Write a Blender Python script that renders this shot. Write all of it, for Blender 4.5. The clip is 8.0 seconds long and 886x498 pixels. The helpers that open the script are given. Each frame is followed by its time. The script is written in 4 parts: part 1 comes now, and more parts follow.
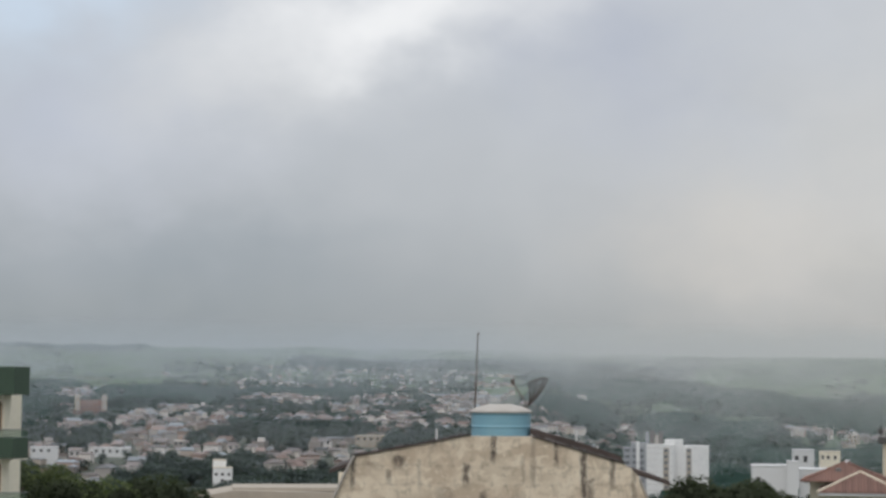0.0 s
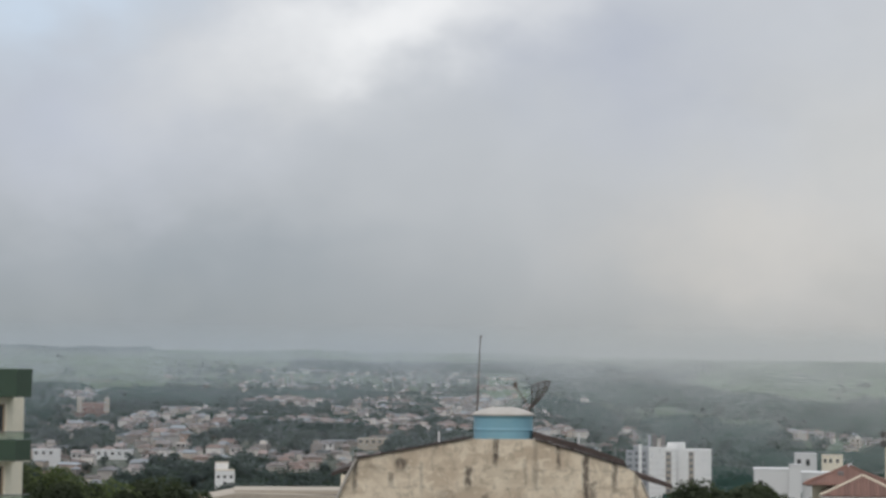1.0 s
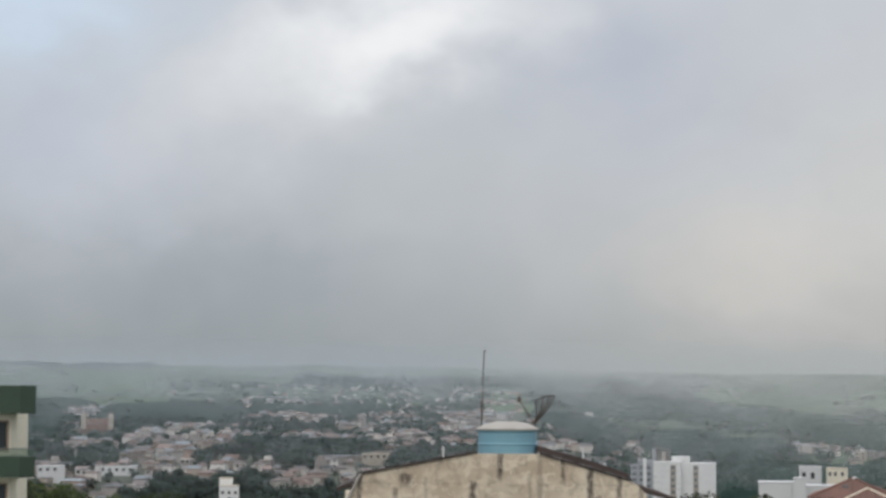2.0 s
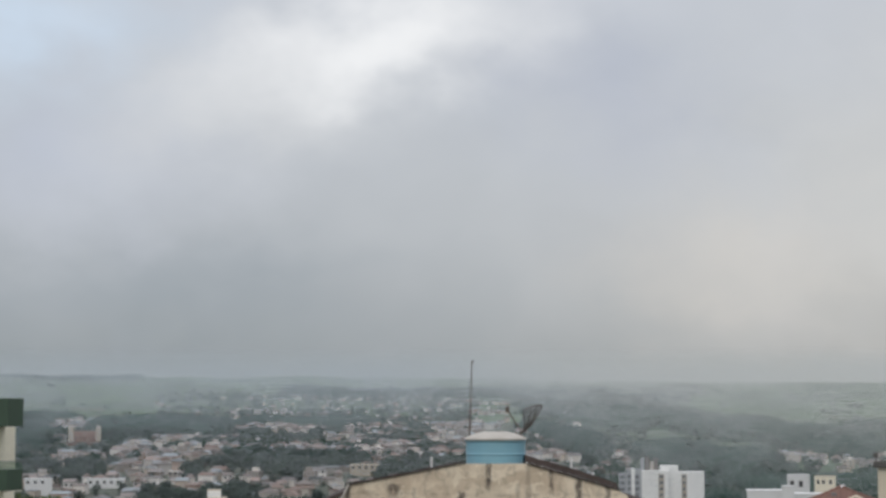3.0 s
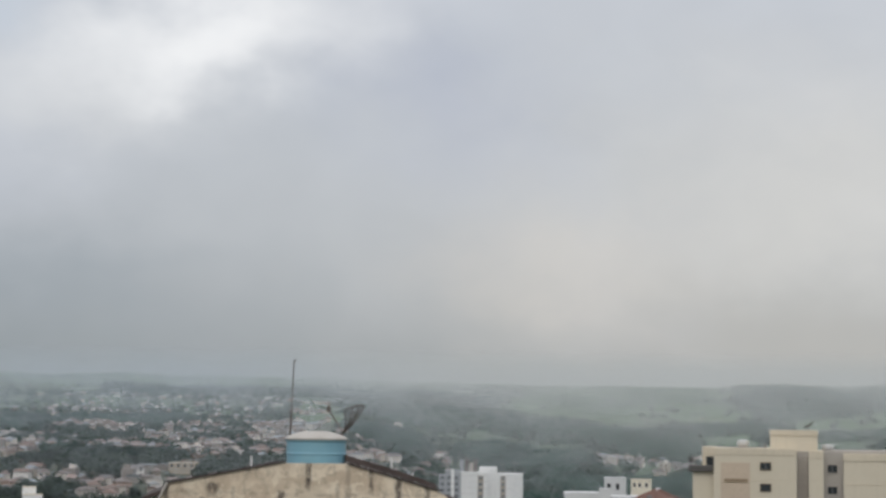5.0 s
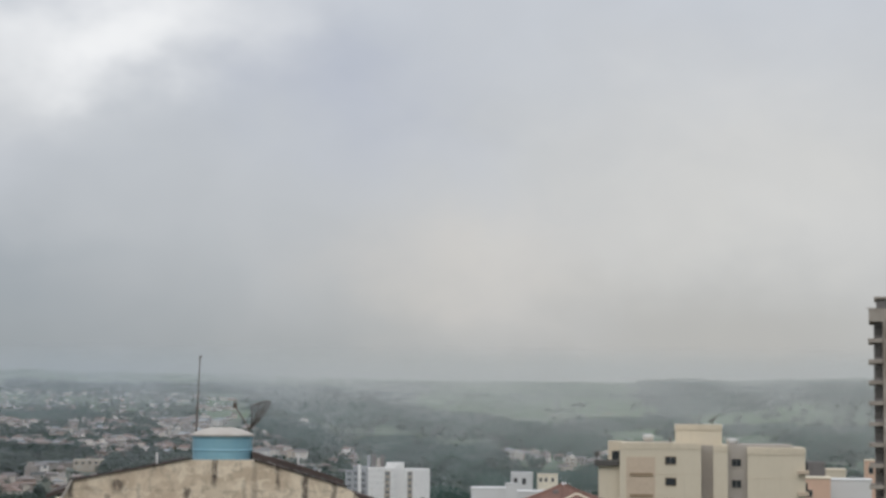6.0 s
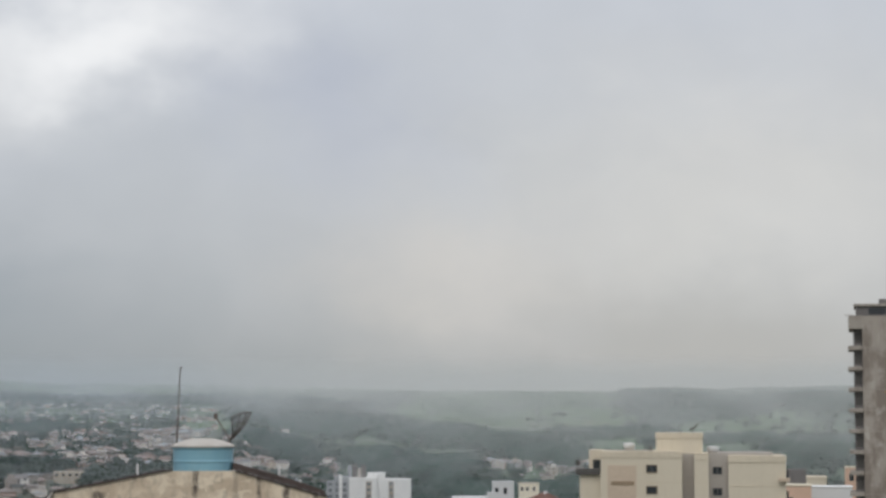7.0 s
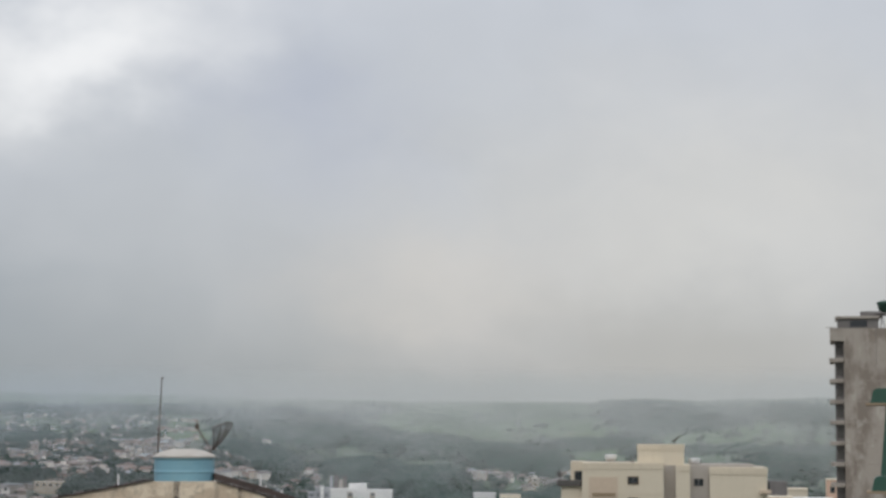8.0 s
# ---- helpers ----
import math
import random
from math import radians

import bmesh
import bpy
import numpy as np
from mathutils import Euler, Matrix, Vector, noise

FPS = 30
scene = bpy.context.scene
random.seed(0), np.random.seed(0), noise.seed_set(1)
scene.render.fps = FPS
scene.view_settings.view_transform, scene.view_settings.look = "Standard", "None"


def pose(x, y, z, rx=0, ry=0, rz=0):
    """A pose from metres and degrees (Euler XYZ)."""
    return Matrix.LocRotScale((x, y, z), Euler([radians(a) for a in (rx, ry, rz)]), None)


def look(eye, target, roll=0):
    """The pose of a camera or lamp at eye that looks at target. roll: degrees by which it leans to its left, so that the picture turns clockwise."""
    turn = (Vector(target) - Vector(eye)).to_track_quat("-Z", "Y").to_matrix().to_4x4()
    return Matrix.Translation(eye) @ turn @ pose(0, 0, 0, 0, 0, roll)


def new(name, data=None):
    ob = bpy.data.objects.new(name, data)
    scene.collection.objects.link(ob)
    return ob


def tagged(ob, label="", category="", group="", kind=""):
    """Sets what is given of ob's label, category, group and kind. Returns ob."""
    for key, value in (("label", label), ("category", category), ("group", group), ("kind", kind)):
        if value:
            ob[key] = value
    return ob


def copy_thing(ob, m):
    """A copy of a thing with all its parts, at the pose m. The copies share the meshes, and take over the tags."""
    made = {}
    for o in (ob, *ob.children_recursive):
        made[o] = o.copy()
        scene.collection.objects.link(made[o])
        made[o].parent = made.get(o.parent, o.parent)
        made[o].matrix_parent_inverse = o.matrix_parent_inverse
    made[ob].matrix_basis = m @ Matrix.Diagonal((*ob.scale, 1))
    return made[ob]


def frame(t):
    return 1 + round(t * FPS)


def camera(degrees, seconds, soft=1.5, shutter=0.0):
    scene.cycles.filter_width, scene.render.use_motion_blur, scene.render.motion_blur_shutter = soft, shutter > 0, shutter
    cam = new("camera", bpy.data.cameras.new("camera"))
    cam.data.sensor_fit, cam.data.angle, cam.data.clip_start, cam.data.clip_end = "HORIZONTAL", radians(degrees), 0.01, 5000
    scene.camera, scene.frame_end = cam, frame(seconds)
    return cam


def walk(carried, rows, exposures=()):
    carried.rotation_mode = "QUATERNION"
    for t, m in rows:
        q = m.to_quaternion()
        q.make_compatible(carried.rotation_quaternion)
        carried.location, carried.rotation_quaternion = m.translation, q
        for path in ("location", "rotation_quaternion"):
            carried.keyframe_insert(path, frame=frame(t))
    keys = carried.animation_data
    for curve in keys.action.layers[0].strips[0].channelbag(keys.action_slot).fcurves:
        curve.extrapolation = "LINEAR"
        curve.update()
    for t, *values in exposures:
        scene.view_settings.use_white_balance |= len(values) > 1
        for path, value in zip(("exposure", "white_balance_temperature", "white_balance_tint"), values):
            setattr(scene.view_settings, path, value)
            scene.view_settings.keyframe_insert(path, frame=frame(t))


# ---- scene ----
# The camera stands still, high on a building over the valley, and pans to the right.
EYE = 16.0
cam = camera(25.25, 8.0, soft=3.0)
ROWS = [
    (0.0, 0.000, 4.070, 0.400),
    (0.5, 0.050, 4.128, 0.447),
    (1.0, 0.076, 4.153, 0.494),
    (1.5, 0.185, 4.227, 0.493),
    (1.7, 0.171, 4.364, 0.388),
    (2.8, 0.125, 4.859, -0.088),
    (3.0, -0.198, 4.874, -0.102),
    (3.5, -1.604, 5.093, -0.214),
    (4.0, -2.983, 4.977, 0.169),
    (4.5, -4.504, 4.806, 0.474),
    (4.7, -4.802, 4.878, 0.575),
    (5.8, -7.364, 4.826, 0.507),
    (6.0, -7.998, 4.799, 0.414),
    (6.5, -8.684, 4.906, 0.154),
    (7.0, -8.577, 5.080, 0.064),
    (7.5, -8.842, 5.296, 0.082),
    (8.0, -9.089, 5.398, 0.237),
]
walk(cam, [(t, pose(0, 0, EYE, 0, 0, yaw) @ pose(0, 0, 0, 90 + pitch) @ pose(0, 0, 0, 0, 0, lean)) for t, yaw, pitch, lean in ROWS],
     exposures=[(0.0, 0.0), (8.0, 0.0)])


# ---- node helpers ----
class Nodes:
    """Short forms for building a node tree."""

    def __init__(self, tree):
        self.t = tree
        tree.nodes.clear()

    def add(self, kind, ins=None, op=""):
        n = self.t.nodes.new(kind)
        if op:
            n.operation = op
        for k, v in (ins or {}).items():
            self.put(n.inputs[k], v)
        return n

    def put(self, socket, v):
        if isinstance(v, bpy.types.NodeSocket):
            self.t.links.new(v, socket)
        elif isinstance(v, (tuple, list)) and len(v) == 3 and socket.type == "RGBA":
            socket.default_value = (*v, 1)
        else:
            socket.default_value = v

    def math(self, op, a, b=0.0, c=0.0, clamp=False):
        n = self.add("ShaderNodeMath", {0: a, 1: b, 2: c}, op)
        n.use_clamp = clamp
        return n.outputs[0]

    def mix(self, f, a, b, blend="MIX"):
        n = self.add("ShaderNodeMix")
        n.data_type, n.blend_type = "RGBA", blend
        self.put(n.inputs[0], f), self.put(n.inputs[6], a), self.put(n.inputs[7], b)
        return n.outputs[2]

    def step(self, v, lo, hi, a=0.0, b=1.0):
        n = self.add("ShaderNodeMapRange")
        n.interpolation_type = "SMOOTHSTEP"
        for i, x in enumerate((v, lo, hi, a, b)):
            self.put(n.inputs[i], x)
        return n.outputs[0]

    def noise(self, vec, scale, detail=3.0, rough=0.55, warp=0.0):
        n = self.add("ShaderNodeTexNoise", {"Vector": vec, "Scale": scale, "Detail": detail, "Roughness": rough, "Distortion": warp})
        return n.outputs["Fac"]

    def scaled(self, vec, s):
        return self.add("ShaderNodeVectorMath", {0: vec, 1: s}, op="MULTIPLY").outputs[0]


# ---- world: low overcast sky, brighter overhead, with a warm thin place low down ----
SUN_UP, SUN_ROUND = 52.0, 200.0
world = bpy.data.worlds.new("overcast_morning")
scene.world = world
world.use_nodes = True
w = Nodes(world.node_tree)
way = w.add("ShaderNodeTexCoord").outputs["Generated"]
sep = w.add("ShaderNodeSeparateXYZ", {0: way})
up = sep.outputs[2]
sky = w.add("ShaderNodeTexSky")
sky.sky_type, sky.sun_disc, sky.sun_elevation, sky.sun_rotation, sky.dust_density = "NISHITA", False, radians(SUN_UP), radians(SUN_ROUND), 4.0
cloud = w.mix(w.step(up, 0.0, 0.10), (0.337, 0.362, 0.374), (0.447, 0.467, 0.492))
cloud = w.mix(w.step(up, 0.08, 0.24), cloud, (0.54, 0.565, 0.61))
cloud = w.mix(w.step(up, 0.25, 0.95), cloud, (1.00, 1.04, 1.10))
slanted = w.scaled(way, (9.0, 9.0, 13.0))
big = w.noise(slanted, 1.0, 3.0, 0.5, 0.4)
fine = w.noise(w.scaled(way, (20.0, 20.0, 26.0)), 1.0, 4.0, 0.5, 0.3)
wobble = w.add("ShaderNodeVectorMath", {0: w.add("ShaderNodeTexNoise", {"Vector": slanted, "Scale": 2.5, "Detail": 3.0}).outputs["Color"], 1: (0.5, 0.5, 0.5)}, op="SUBTRACT").outputs[0]
moved = w.add("ShaderNodeVectorMath", {0: wobble, 1: (0.07, 0.07, 0.05), 2: way}, op="MULTIPLY_ADD").outputs[0]


def cloud_patch(base, azimuth, height, wide, tall, colour, most, lean=0.0):
    """A soft-edged lighter or darker mass of cloud round one direction, given in degrees."""
    a, h = radians(azimuth), radians(height)
    c = Vector((math.sin(a) * math.cos(h), math.cos(a) * math.cos(h), math.sin(h)))
    right, top = Vector((math.cos(a), -math.sin(a), 0)), Vector((0, 0, 1))
    s, k = math.sin(radians(lean)), math.cos(radians(lean))
    ax, ay = right * k + top * s, top * k - right * s
    rel = w.add("ShaderNodeVectorMath", {0: moved, 1: tuple(c)}, op="SUBTRACT").outputs[0]
    d1 = w.add("ShaderNodeVectorMath", {0: rel, 1: tuple(ax / radians(wide))}, op="DOT_PRODUCT").outputs["Value"]
    d2 = w.add("ShaderNodeVectorMath", {0: rel, 1: tuple(ay / radians(tall))}, op="DOT_PRODUCT").outputs["Value"]
    r2 = w.math("ADD", w.math("MULTIPLY", d1, d1), w.math("MULTIPLY", d2, d2))
    ahead = w.step(sep.outputs[1], 0.0, 0.3)
    f = w.math("MULTIPLY", w.math("POWER", 2.718, w.math("MULTIPLY", r2, -1.0)), w.math("MULTIPLY", ahead, most))
    return w.mix(f, base, colour)


cloud = cloud_patch(cloud, -9.0, 3.4, 8.0, 2.0, (0.298, 0.335, 0.372), 0.85)
cloud = cloud_patch(cloud, -11.0, 7.4, 5.0, 2.2, (0.485, 0.52, 0.605), 0.8)
cloud = cloud_patch(cloud, -12.0, 11.2, 3.5, 1.6, (0.58, 0.69, 0.82), 0.85)
cloud = cloud_patch(cloud, -5.6, 8.9, 3.6, 1.5, (0.60, 0.61, 0.625), 0.75, 14.0)
cloud = cloud_patch(cloud, 5.2, 9.3, 3.6, 2.0, (0.425, 0.455, 0.535), 0.85, -28.0)
cloud = cloud_patch(cloud, -1.5, 11.0, 4.4, 1.4, (0.90, 0.90, 0.90), 1.0, 15.0)
cloud = cloud_patch(cloud, 9.6, 4.2, 4.4, 1.7, (0.60, 0.565, 0.525), 0.75)
cloud = cloud_patch(cloud, 18.0, 6.5, 9.0, 4.0, (0.655, 0.64, 0.61), 0.8)
cloud = cloud_patch(cloud, -10.0, 1.4, 9.0, 1.3, (0.27, 0.305, 0.328), 0.75)
cloud = cloud_patch(cloud, 16.0, 2.0, 9.0, 1.7, (0.47, 0.46, 0.435), 0.7)
cloud = w.mix(w.step(big, 0.35, 0.7, 0.0, 0.16), cloud, (0.64, 0.65, 0.67))
cloud = w.mix(w.step(fine, 0.35, 0.7, 0.0, 0.10), cloud, (0.37, 0.385, 0.41))
both = w.mix(0.012, cloud, sky.outputs[0])
bg = w.add("ShaderNodeBackground", {"Color": both, "Strength": 1.0})
w.add("ShaderNodeOutputWorld", {0: bg.outputs[0]})

sun = new("sun", bpy.data.lights.new("sun", "SUN"))
sun.data.energy, sun.data.angle, sun.data.color = 0.95, radians(40), (1.0, 0.96, 0.91)
sun.matrix_world = look((0, 0, 60), Vector((0, 0, 60)) - Vector((math.sin(radians(SUN_ROUND)) * math.cos(radians(SUN_UP)), math.cos(radians(SUN_ROUND)) * math.cos(radians(SUN_UP)), math.sin(radians(SUN_UP)))))


# ---- materials ----
def surface(name, colour, rough=0.8, spots=0.3, size=1.0, grain=0.12, bump=0.2, other=None, metal=0.0, vary=0.0, palette=None, island=False, streaks=0.0):
    """A painted, mineral or leafy surface: colour with stains (size in metres), fine grain, optional run-down streaks, and relief.
    palette: colours picked per object; vary: brightness spread per object or per island."""
    m = bpy.data.materials.new(name)
    m.use_nodes = True
    n = Nodes(m.node_tree)
    pos = n.add("ShaderNodeNewGeometry").outputs["Position"]
    geo = n.add("ShaderNodeNewGeometry")
    rnd = geo.outputs["Random Per Island"] if island else n.add("ShaderNodeObjectInfo").outputs["Random"]
    c = colour
    if palette:
        ramp = n.add("ShaderNodeValToRGB", {0: rnd})
        ramp.color_ramp.interpolation = "CONSTANT"
        els = ramp.color_ramp.elements
        els[0].color = (*palette[0], 1)
        els[1].position, els[1].color = 1.0 / len(palette), (*palette[1], 1)
        for i, p in enumerate(palette[2:], 2):
            els.new(i / len(palette)).color = (*p, 1)
        c = ramp.outputs[0]
    if vary:
        again = n.math("FRACT", n.math("MULTIPLY", rnd, 37.7))
        c = n.mix(1.0, c, n.add("ShaderNodeCombineColor", {i: n.step(again, 0, 1, 1 - vary, 1 + vary * 0.6) for i in range(3)}).outputs[0], "MULTIPLY")
    large = n.noise(pos, 1.0 / size, 4.0, 0.6, 0.3)
    small = n.noise(pos, 14.0 / size, 3.0, 0.6)
    dark = other or tuple(x * 0.55 for x in colour)
    c = n.mix(n.step(large, 0.42, 0.72, 0.0, spots), c, dark)
    if streaks:
        run = n.noise(n.scaled(pos, (2.2, 2.2, 0.18)), 1.0, 4.0, 0.6)
        c = n.mix(n.step(run, 0.52, 0.75, 0.0, streaks), c, dark)
    c = n.mix(n.step(small, 0.3, 0.75, 0.0, grain * 2), c, tuple(min(1, x * 1.35) for x in colour) if not other else other)
    bsdf = n.add("ShaderNodeBsdfPrincipled", {"Base Color": c, "Roughness": rough, "Metallic": metal})
    if bump:
        b = n.add("ShaderNodeBump", {"Strength": bump, "Distance": 0.05 * size, "Height": n.math("ADD", small, n.math("MULTIPLY", large, 0.6))})
        n.put(bsdf.inputs["Normal"], b.outputs[0])
    n.add("ShaderNodeOutputMaterial", {0: bsdf.outputs[0]})
    return m


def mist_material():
    """Mist with the haze's tint painted in by position: bluer over the town, greyer over the valley beside it."""
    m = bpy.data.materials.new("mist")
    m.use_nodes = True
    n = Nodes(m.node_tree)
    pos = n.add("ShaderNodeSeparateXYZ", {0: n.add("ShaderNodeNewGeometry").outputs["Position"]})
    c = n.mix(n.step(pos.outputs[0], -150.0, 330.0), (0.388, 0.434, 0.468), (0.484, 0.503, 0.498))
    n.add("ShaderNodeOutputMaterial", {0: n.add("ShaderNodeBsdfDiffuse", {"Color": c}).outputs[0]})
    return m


def tower_concrete():
    """Bare concrete in tall damp patches and pale washed ones, with trowel grain."""
    m = bpy.data.materials.new("tower_concrete")
    m.use_nodes = True
    n = Nodes(m.node_tree)
    pos = n.add("ShaderNodeNewGeometry").outputs["Position"]
    damp = n.noise(n.scaled(pos, (0.42, 0.42, 0.22)), 1.0, 5.0, 0.6)
    pale = n.noise(n.scaled(pos, (0.85, 0.85, 0.40)), 1.0, 4.0, 0.6)
    runs = n.noise(n.scaled(pos, (2.6, 2.6, 0.16)), 1.0, 4.0, 0.6)
    grain = n.noise(pos, 5.0, 4.0, 0.65)
    c = n.mix(n.step(damp, 0.42, 0.60), (0.37, 0.33, 0.288), (0.225, 0.19, 0.16))
    c = n.mix(n.step(pale, 0.54, 0.70, 0.0, 0.75), c, (0.46, 0.425, 0.38))
    c = n.mix(n.step(runs, 0.56, 0.76, 0.0, 0.3), c, (0.17, 0.145, 0.125))
    c = n.mix(n.step(grain, 0.4, 0.75, 0.0, 0.3), c, (0.24, 0.21, 0.185))
    bsdf = n.add("ShaderNodeBsdfPrincipled", {"Base Color": c, "Roughness": 0.92})
    n.put(bsdf.inputs["Normal"], n.add("ShaderNodeBump", {"Strength": 0.4, "Distance": 0.04, "Height": grain}).outputs[0])
    n.add("ShaderNodeOutputMaterial", {0: bsdf.outputs[0]})
    return m


def leafy(name, colour, size=4.0, vary=0.15):
    """Leaves: part of the light is thrown back, part shines through; tone drifts from tree to tree."""
    m = bpy.data.materials.new(name)
    m.use_nodes = True
    n = Nodes(m.node_tree)
    geo = n.add("ShaderNodeNewGeometry")
    drift = n.noise(geo.outputs["Position"], 1.0 / size, 4.0, 0.6, 0.3)
    c = n.mix(n.step(drift, 0.35, 0.68), tuple(x * 1.25 for x in colour), tuple(x * 0.7 for x in colour))
    leaf = n.step(geo.outputs["Random Per Island"], 0, 1, 1 - vary, 1 + vary)
    c = n.mix(1.0, c, n.add("ShaderNodeCombineColor", {i: leaf for i in range(3)}).outputs[0], "MULTIPLY")
    bright = n.mix(1.0, c, (1.0, 1.15, 0.7), "MULTIPLY")
    a = n.add("ShaderNodeBsdfDiffuse", {"Color": c, "Roughness": 0.5})
    b = n.add("ShaderNodeBsdfTranslucent", {"Color": bright})
    n.add("ShaderNodeOutputMaterial", {0: n.add("ShaderNodeMixShader", {0: 0.4, 1: a.outputs[0], 2: b.outputs[0]}).outputs[0]})
    return m


WALLS = [(0.52, 0.51, 0.50), (0.68, 0.68, 0.68), (0.36, 0.32, 0.29), (0.28, 0.26, 0.25), (0.62, 0.55, 0.47), (0.95, 0.95, 0.94), (0.50, 0.37, 0.31), (0.36, 0.35, 0.34), (0.64, 0.61, 0.56), (0.90, 0.87, 0.83)]
ROOFS = [(0.19, 0.12, 0.095), (0.23, 0.145, 0.115), (0.16, 0.13, 0.12), (0.22, 0.175, 0.155), (0.21, 0.205, 0.20), (0.30, 0.20, 0.165), (0.17, 0.145, 0.135), (0.36, 0.355, 0.35), (0.30, 0.22, 0.19)]
WALLS = [(r * 0.77, g * 0.745, b * 0.73) for r, g, b in WALLS]
# red cut and blue raised: the town's cool haze put into the roofs
ROOFS = [(r * 0.80, g * 0.97, b * 1.10) for r, g, b in ROOFS]
M = {
    "house_wall": surface("house_wall", (0.5, 0.45, 0.4), palette=WALLS, vary=0.15, spots=0.35, size=3.0, streaks=0.3),
    "house_roof": surface("house_roof", (0.28, 0.18, 0.14), palette=ROOFS, vary=0.2, spots=0.4, size=2.5),
    "far_walls": surface("far_walls", (0.5, 0.45, 0.4), palette=WALLS, vary=0.2, island=True, spots=0.2, size=4.0),
    "far_roofs": surface("far_roofs", (0.30, 0.20, 0.16), palette=ROOFS, vary=0.25, island=True, spots=0.3, size=4.0),
    "dark_glass": surface("dark_glass", (0.035, 0.04, 0.045), rough=0.15, spots=0.2, bump=0.0),
    "white_paint": surface("white_paint", (0.64, 0.645, 0.645), rough=0.6, spots=0.12, size=4.0, other=(0.55, 0.54, 0.52), streaks=0.15),
    "beige_paint": surface("beige_paint", (0.62, 0.555, 0.44), rough=0.75, spots=0.12, grain=0.04, bump=0.05, size=6.0, other=(0.45, 0.39, 0.30), streaks=0.2),
    "dull_render": surface("dull_render", (0.40, 0.355, 0.295), rough=0.85, spots=0.35, size=2.0, streaks=0.2),
    "beige_band": surface("beige_band", (0.60, 0.53, 0.415), rough=0.75, spots=0.2, size=5.0),
    "tan_paint": surface("tan_paint", (0.53, 0.43, 0.33), rough=0.75, spots=0.15, size=5.0),
    "brown_paint": surface("brown_paint", (0.27, 0.20, 0.13), rough=0.7, spots=0.2, size=2.0),
    "grey_recess": surface("grey_recess", (0.38, 0.35, 0.315), rough=0.8, spots=0.2, size=4.0, streaks=0.2),
    "raw_concrete": surface("raw_concrete", (0.36, 0.325, 0.285), rough=0.9, spots=0.7, size=2.4, other=(0.20, 0.172, 0.148), streaks=0.6, grain=0.12),
    "dark_concrete": surface("dark_concrete", (0.17, 0.16, 0.155), rough=0.9, spots=0.4, size=2.5, streaks=0.3),
    "brick_red": surface("brick_red", (0.27, 0.165, 0.13), rough=0.9, spots=0.3, size=3.0),
    "bright_white": surface("bright_white", (0.80, 0.80, 0.79), rough=0.6, spots=0.15, size=5.0, other=(0.7, 0.69, 0.67), streaks=0.15),
    "far_window": surface("far_window", (0.13, 0.14, 0.155), rough=0.4, spots=0.3, size=2.0, bump=0.0),
    "cool_grey": surface("cool_grey", (0.34, 0.355, 0.375), rough=0.7, spots=0.25, size=3.0, streaks=0.2),
    "shaft_dark": surface("shaft_dark", (0.095, 0.09, 0.085), rough=0.9, spots=0.3, size=1.5),
    "green_tile": surface("green_tile", (0.045, 0.075, 0.05), rough=0.35, spots=0.2, size=1.5, bump=0.05),
    "green_paint": surface("green_paint", (0.026, 0.082, 0.058), rough=0.45, spots=0.3, size=1.0),
    "cream_paint": surface("cream_paint", (0.76, 0.70, 0.57), rough=0.7, spots=0.2, size=2.0, streaks=0.2),
    "salmon_paint": surface("salmon_paint", (0.60, 0.41, 0.31), rough=0.75, spots=0.2, size=3.0),
    "roof_tile": surface("roof_tile", (0.205, 0.112, 0.086), rough=0.8, spots=0.4, size=1.2, other=(0.13, 0.07, 0.055), vary=0.25),
    "old_tile": surface("old_tile", (0.088, 0.066, 0.058), rough=0.9, spots=0.6, size=0.6, other=(0.05, 0.04, 0.037), vary=0.3),
    "tank_blue": surface("tank_blue", (0.19, 0.375, 0.47), rough=0.45, spots=0.35, size=0.5, other=(0.26, 0.44, 0.49), streaks=0.25, bump=0.05),
    "tank_lid": surface("tank_lid", (0.45, 0.425, 0.39), rough=0.75, spots=0.5, size=0.5, other=(0.36, 0.32, 0.28), bump=0.1),
    "rusty_metal": surface("rusty_metal", (0.12, 0.095, 0.08), rough=0.7, spots=0.5, size=0.2, metal=0.3),
    "grey_metal": surface("grey_metal", (0.20, 0.20, 0.20), rough=0.5, spots=0.3, size=0.3, metal=0.6),
    "pvc": surface("pvc", (0.68, 0.67, 0.65), rough=0.4, spots=0.15, size=0.3, bump=0.0),
    "bark": surface("bark", (0.10, 0.075, 0.055), rough=0.95, spots=0.5, size=0.5),
    "leaves": leafy("leaves", (0.066, 0.078, 0.052)),
    "leaves_fresh": leafy("leaves_fresh", (0.125, 0.150, 0.075)),
    # distance haze is mixed into this leaf colour, paler and bluer
    "leaves_hazed": leafy("leaves_hazed", (0.104, 0.128, 0.128), 9.0, 0.08),
    "woods": leafy("woods", (0.042, 0.074, 0.064), 45.0, 0.05),
}


# ---- mesh helpers ----
def mesh_of(verts, faces, smooth=False):
    me = bpy.data.meshes.new("mesh")
    me.from_pydata(verts, [], faces)
    me.update()
    if smooth:
        me.polygons.foreach_set("use_smooth", [True] * len(me.polygons))
    return me


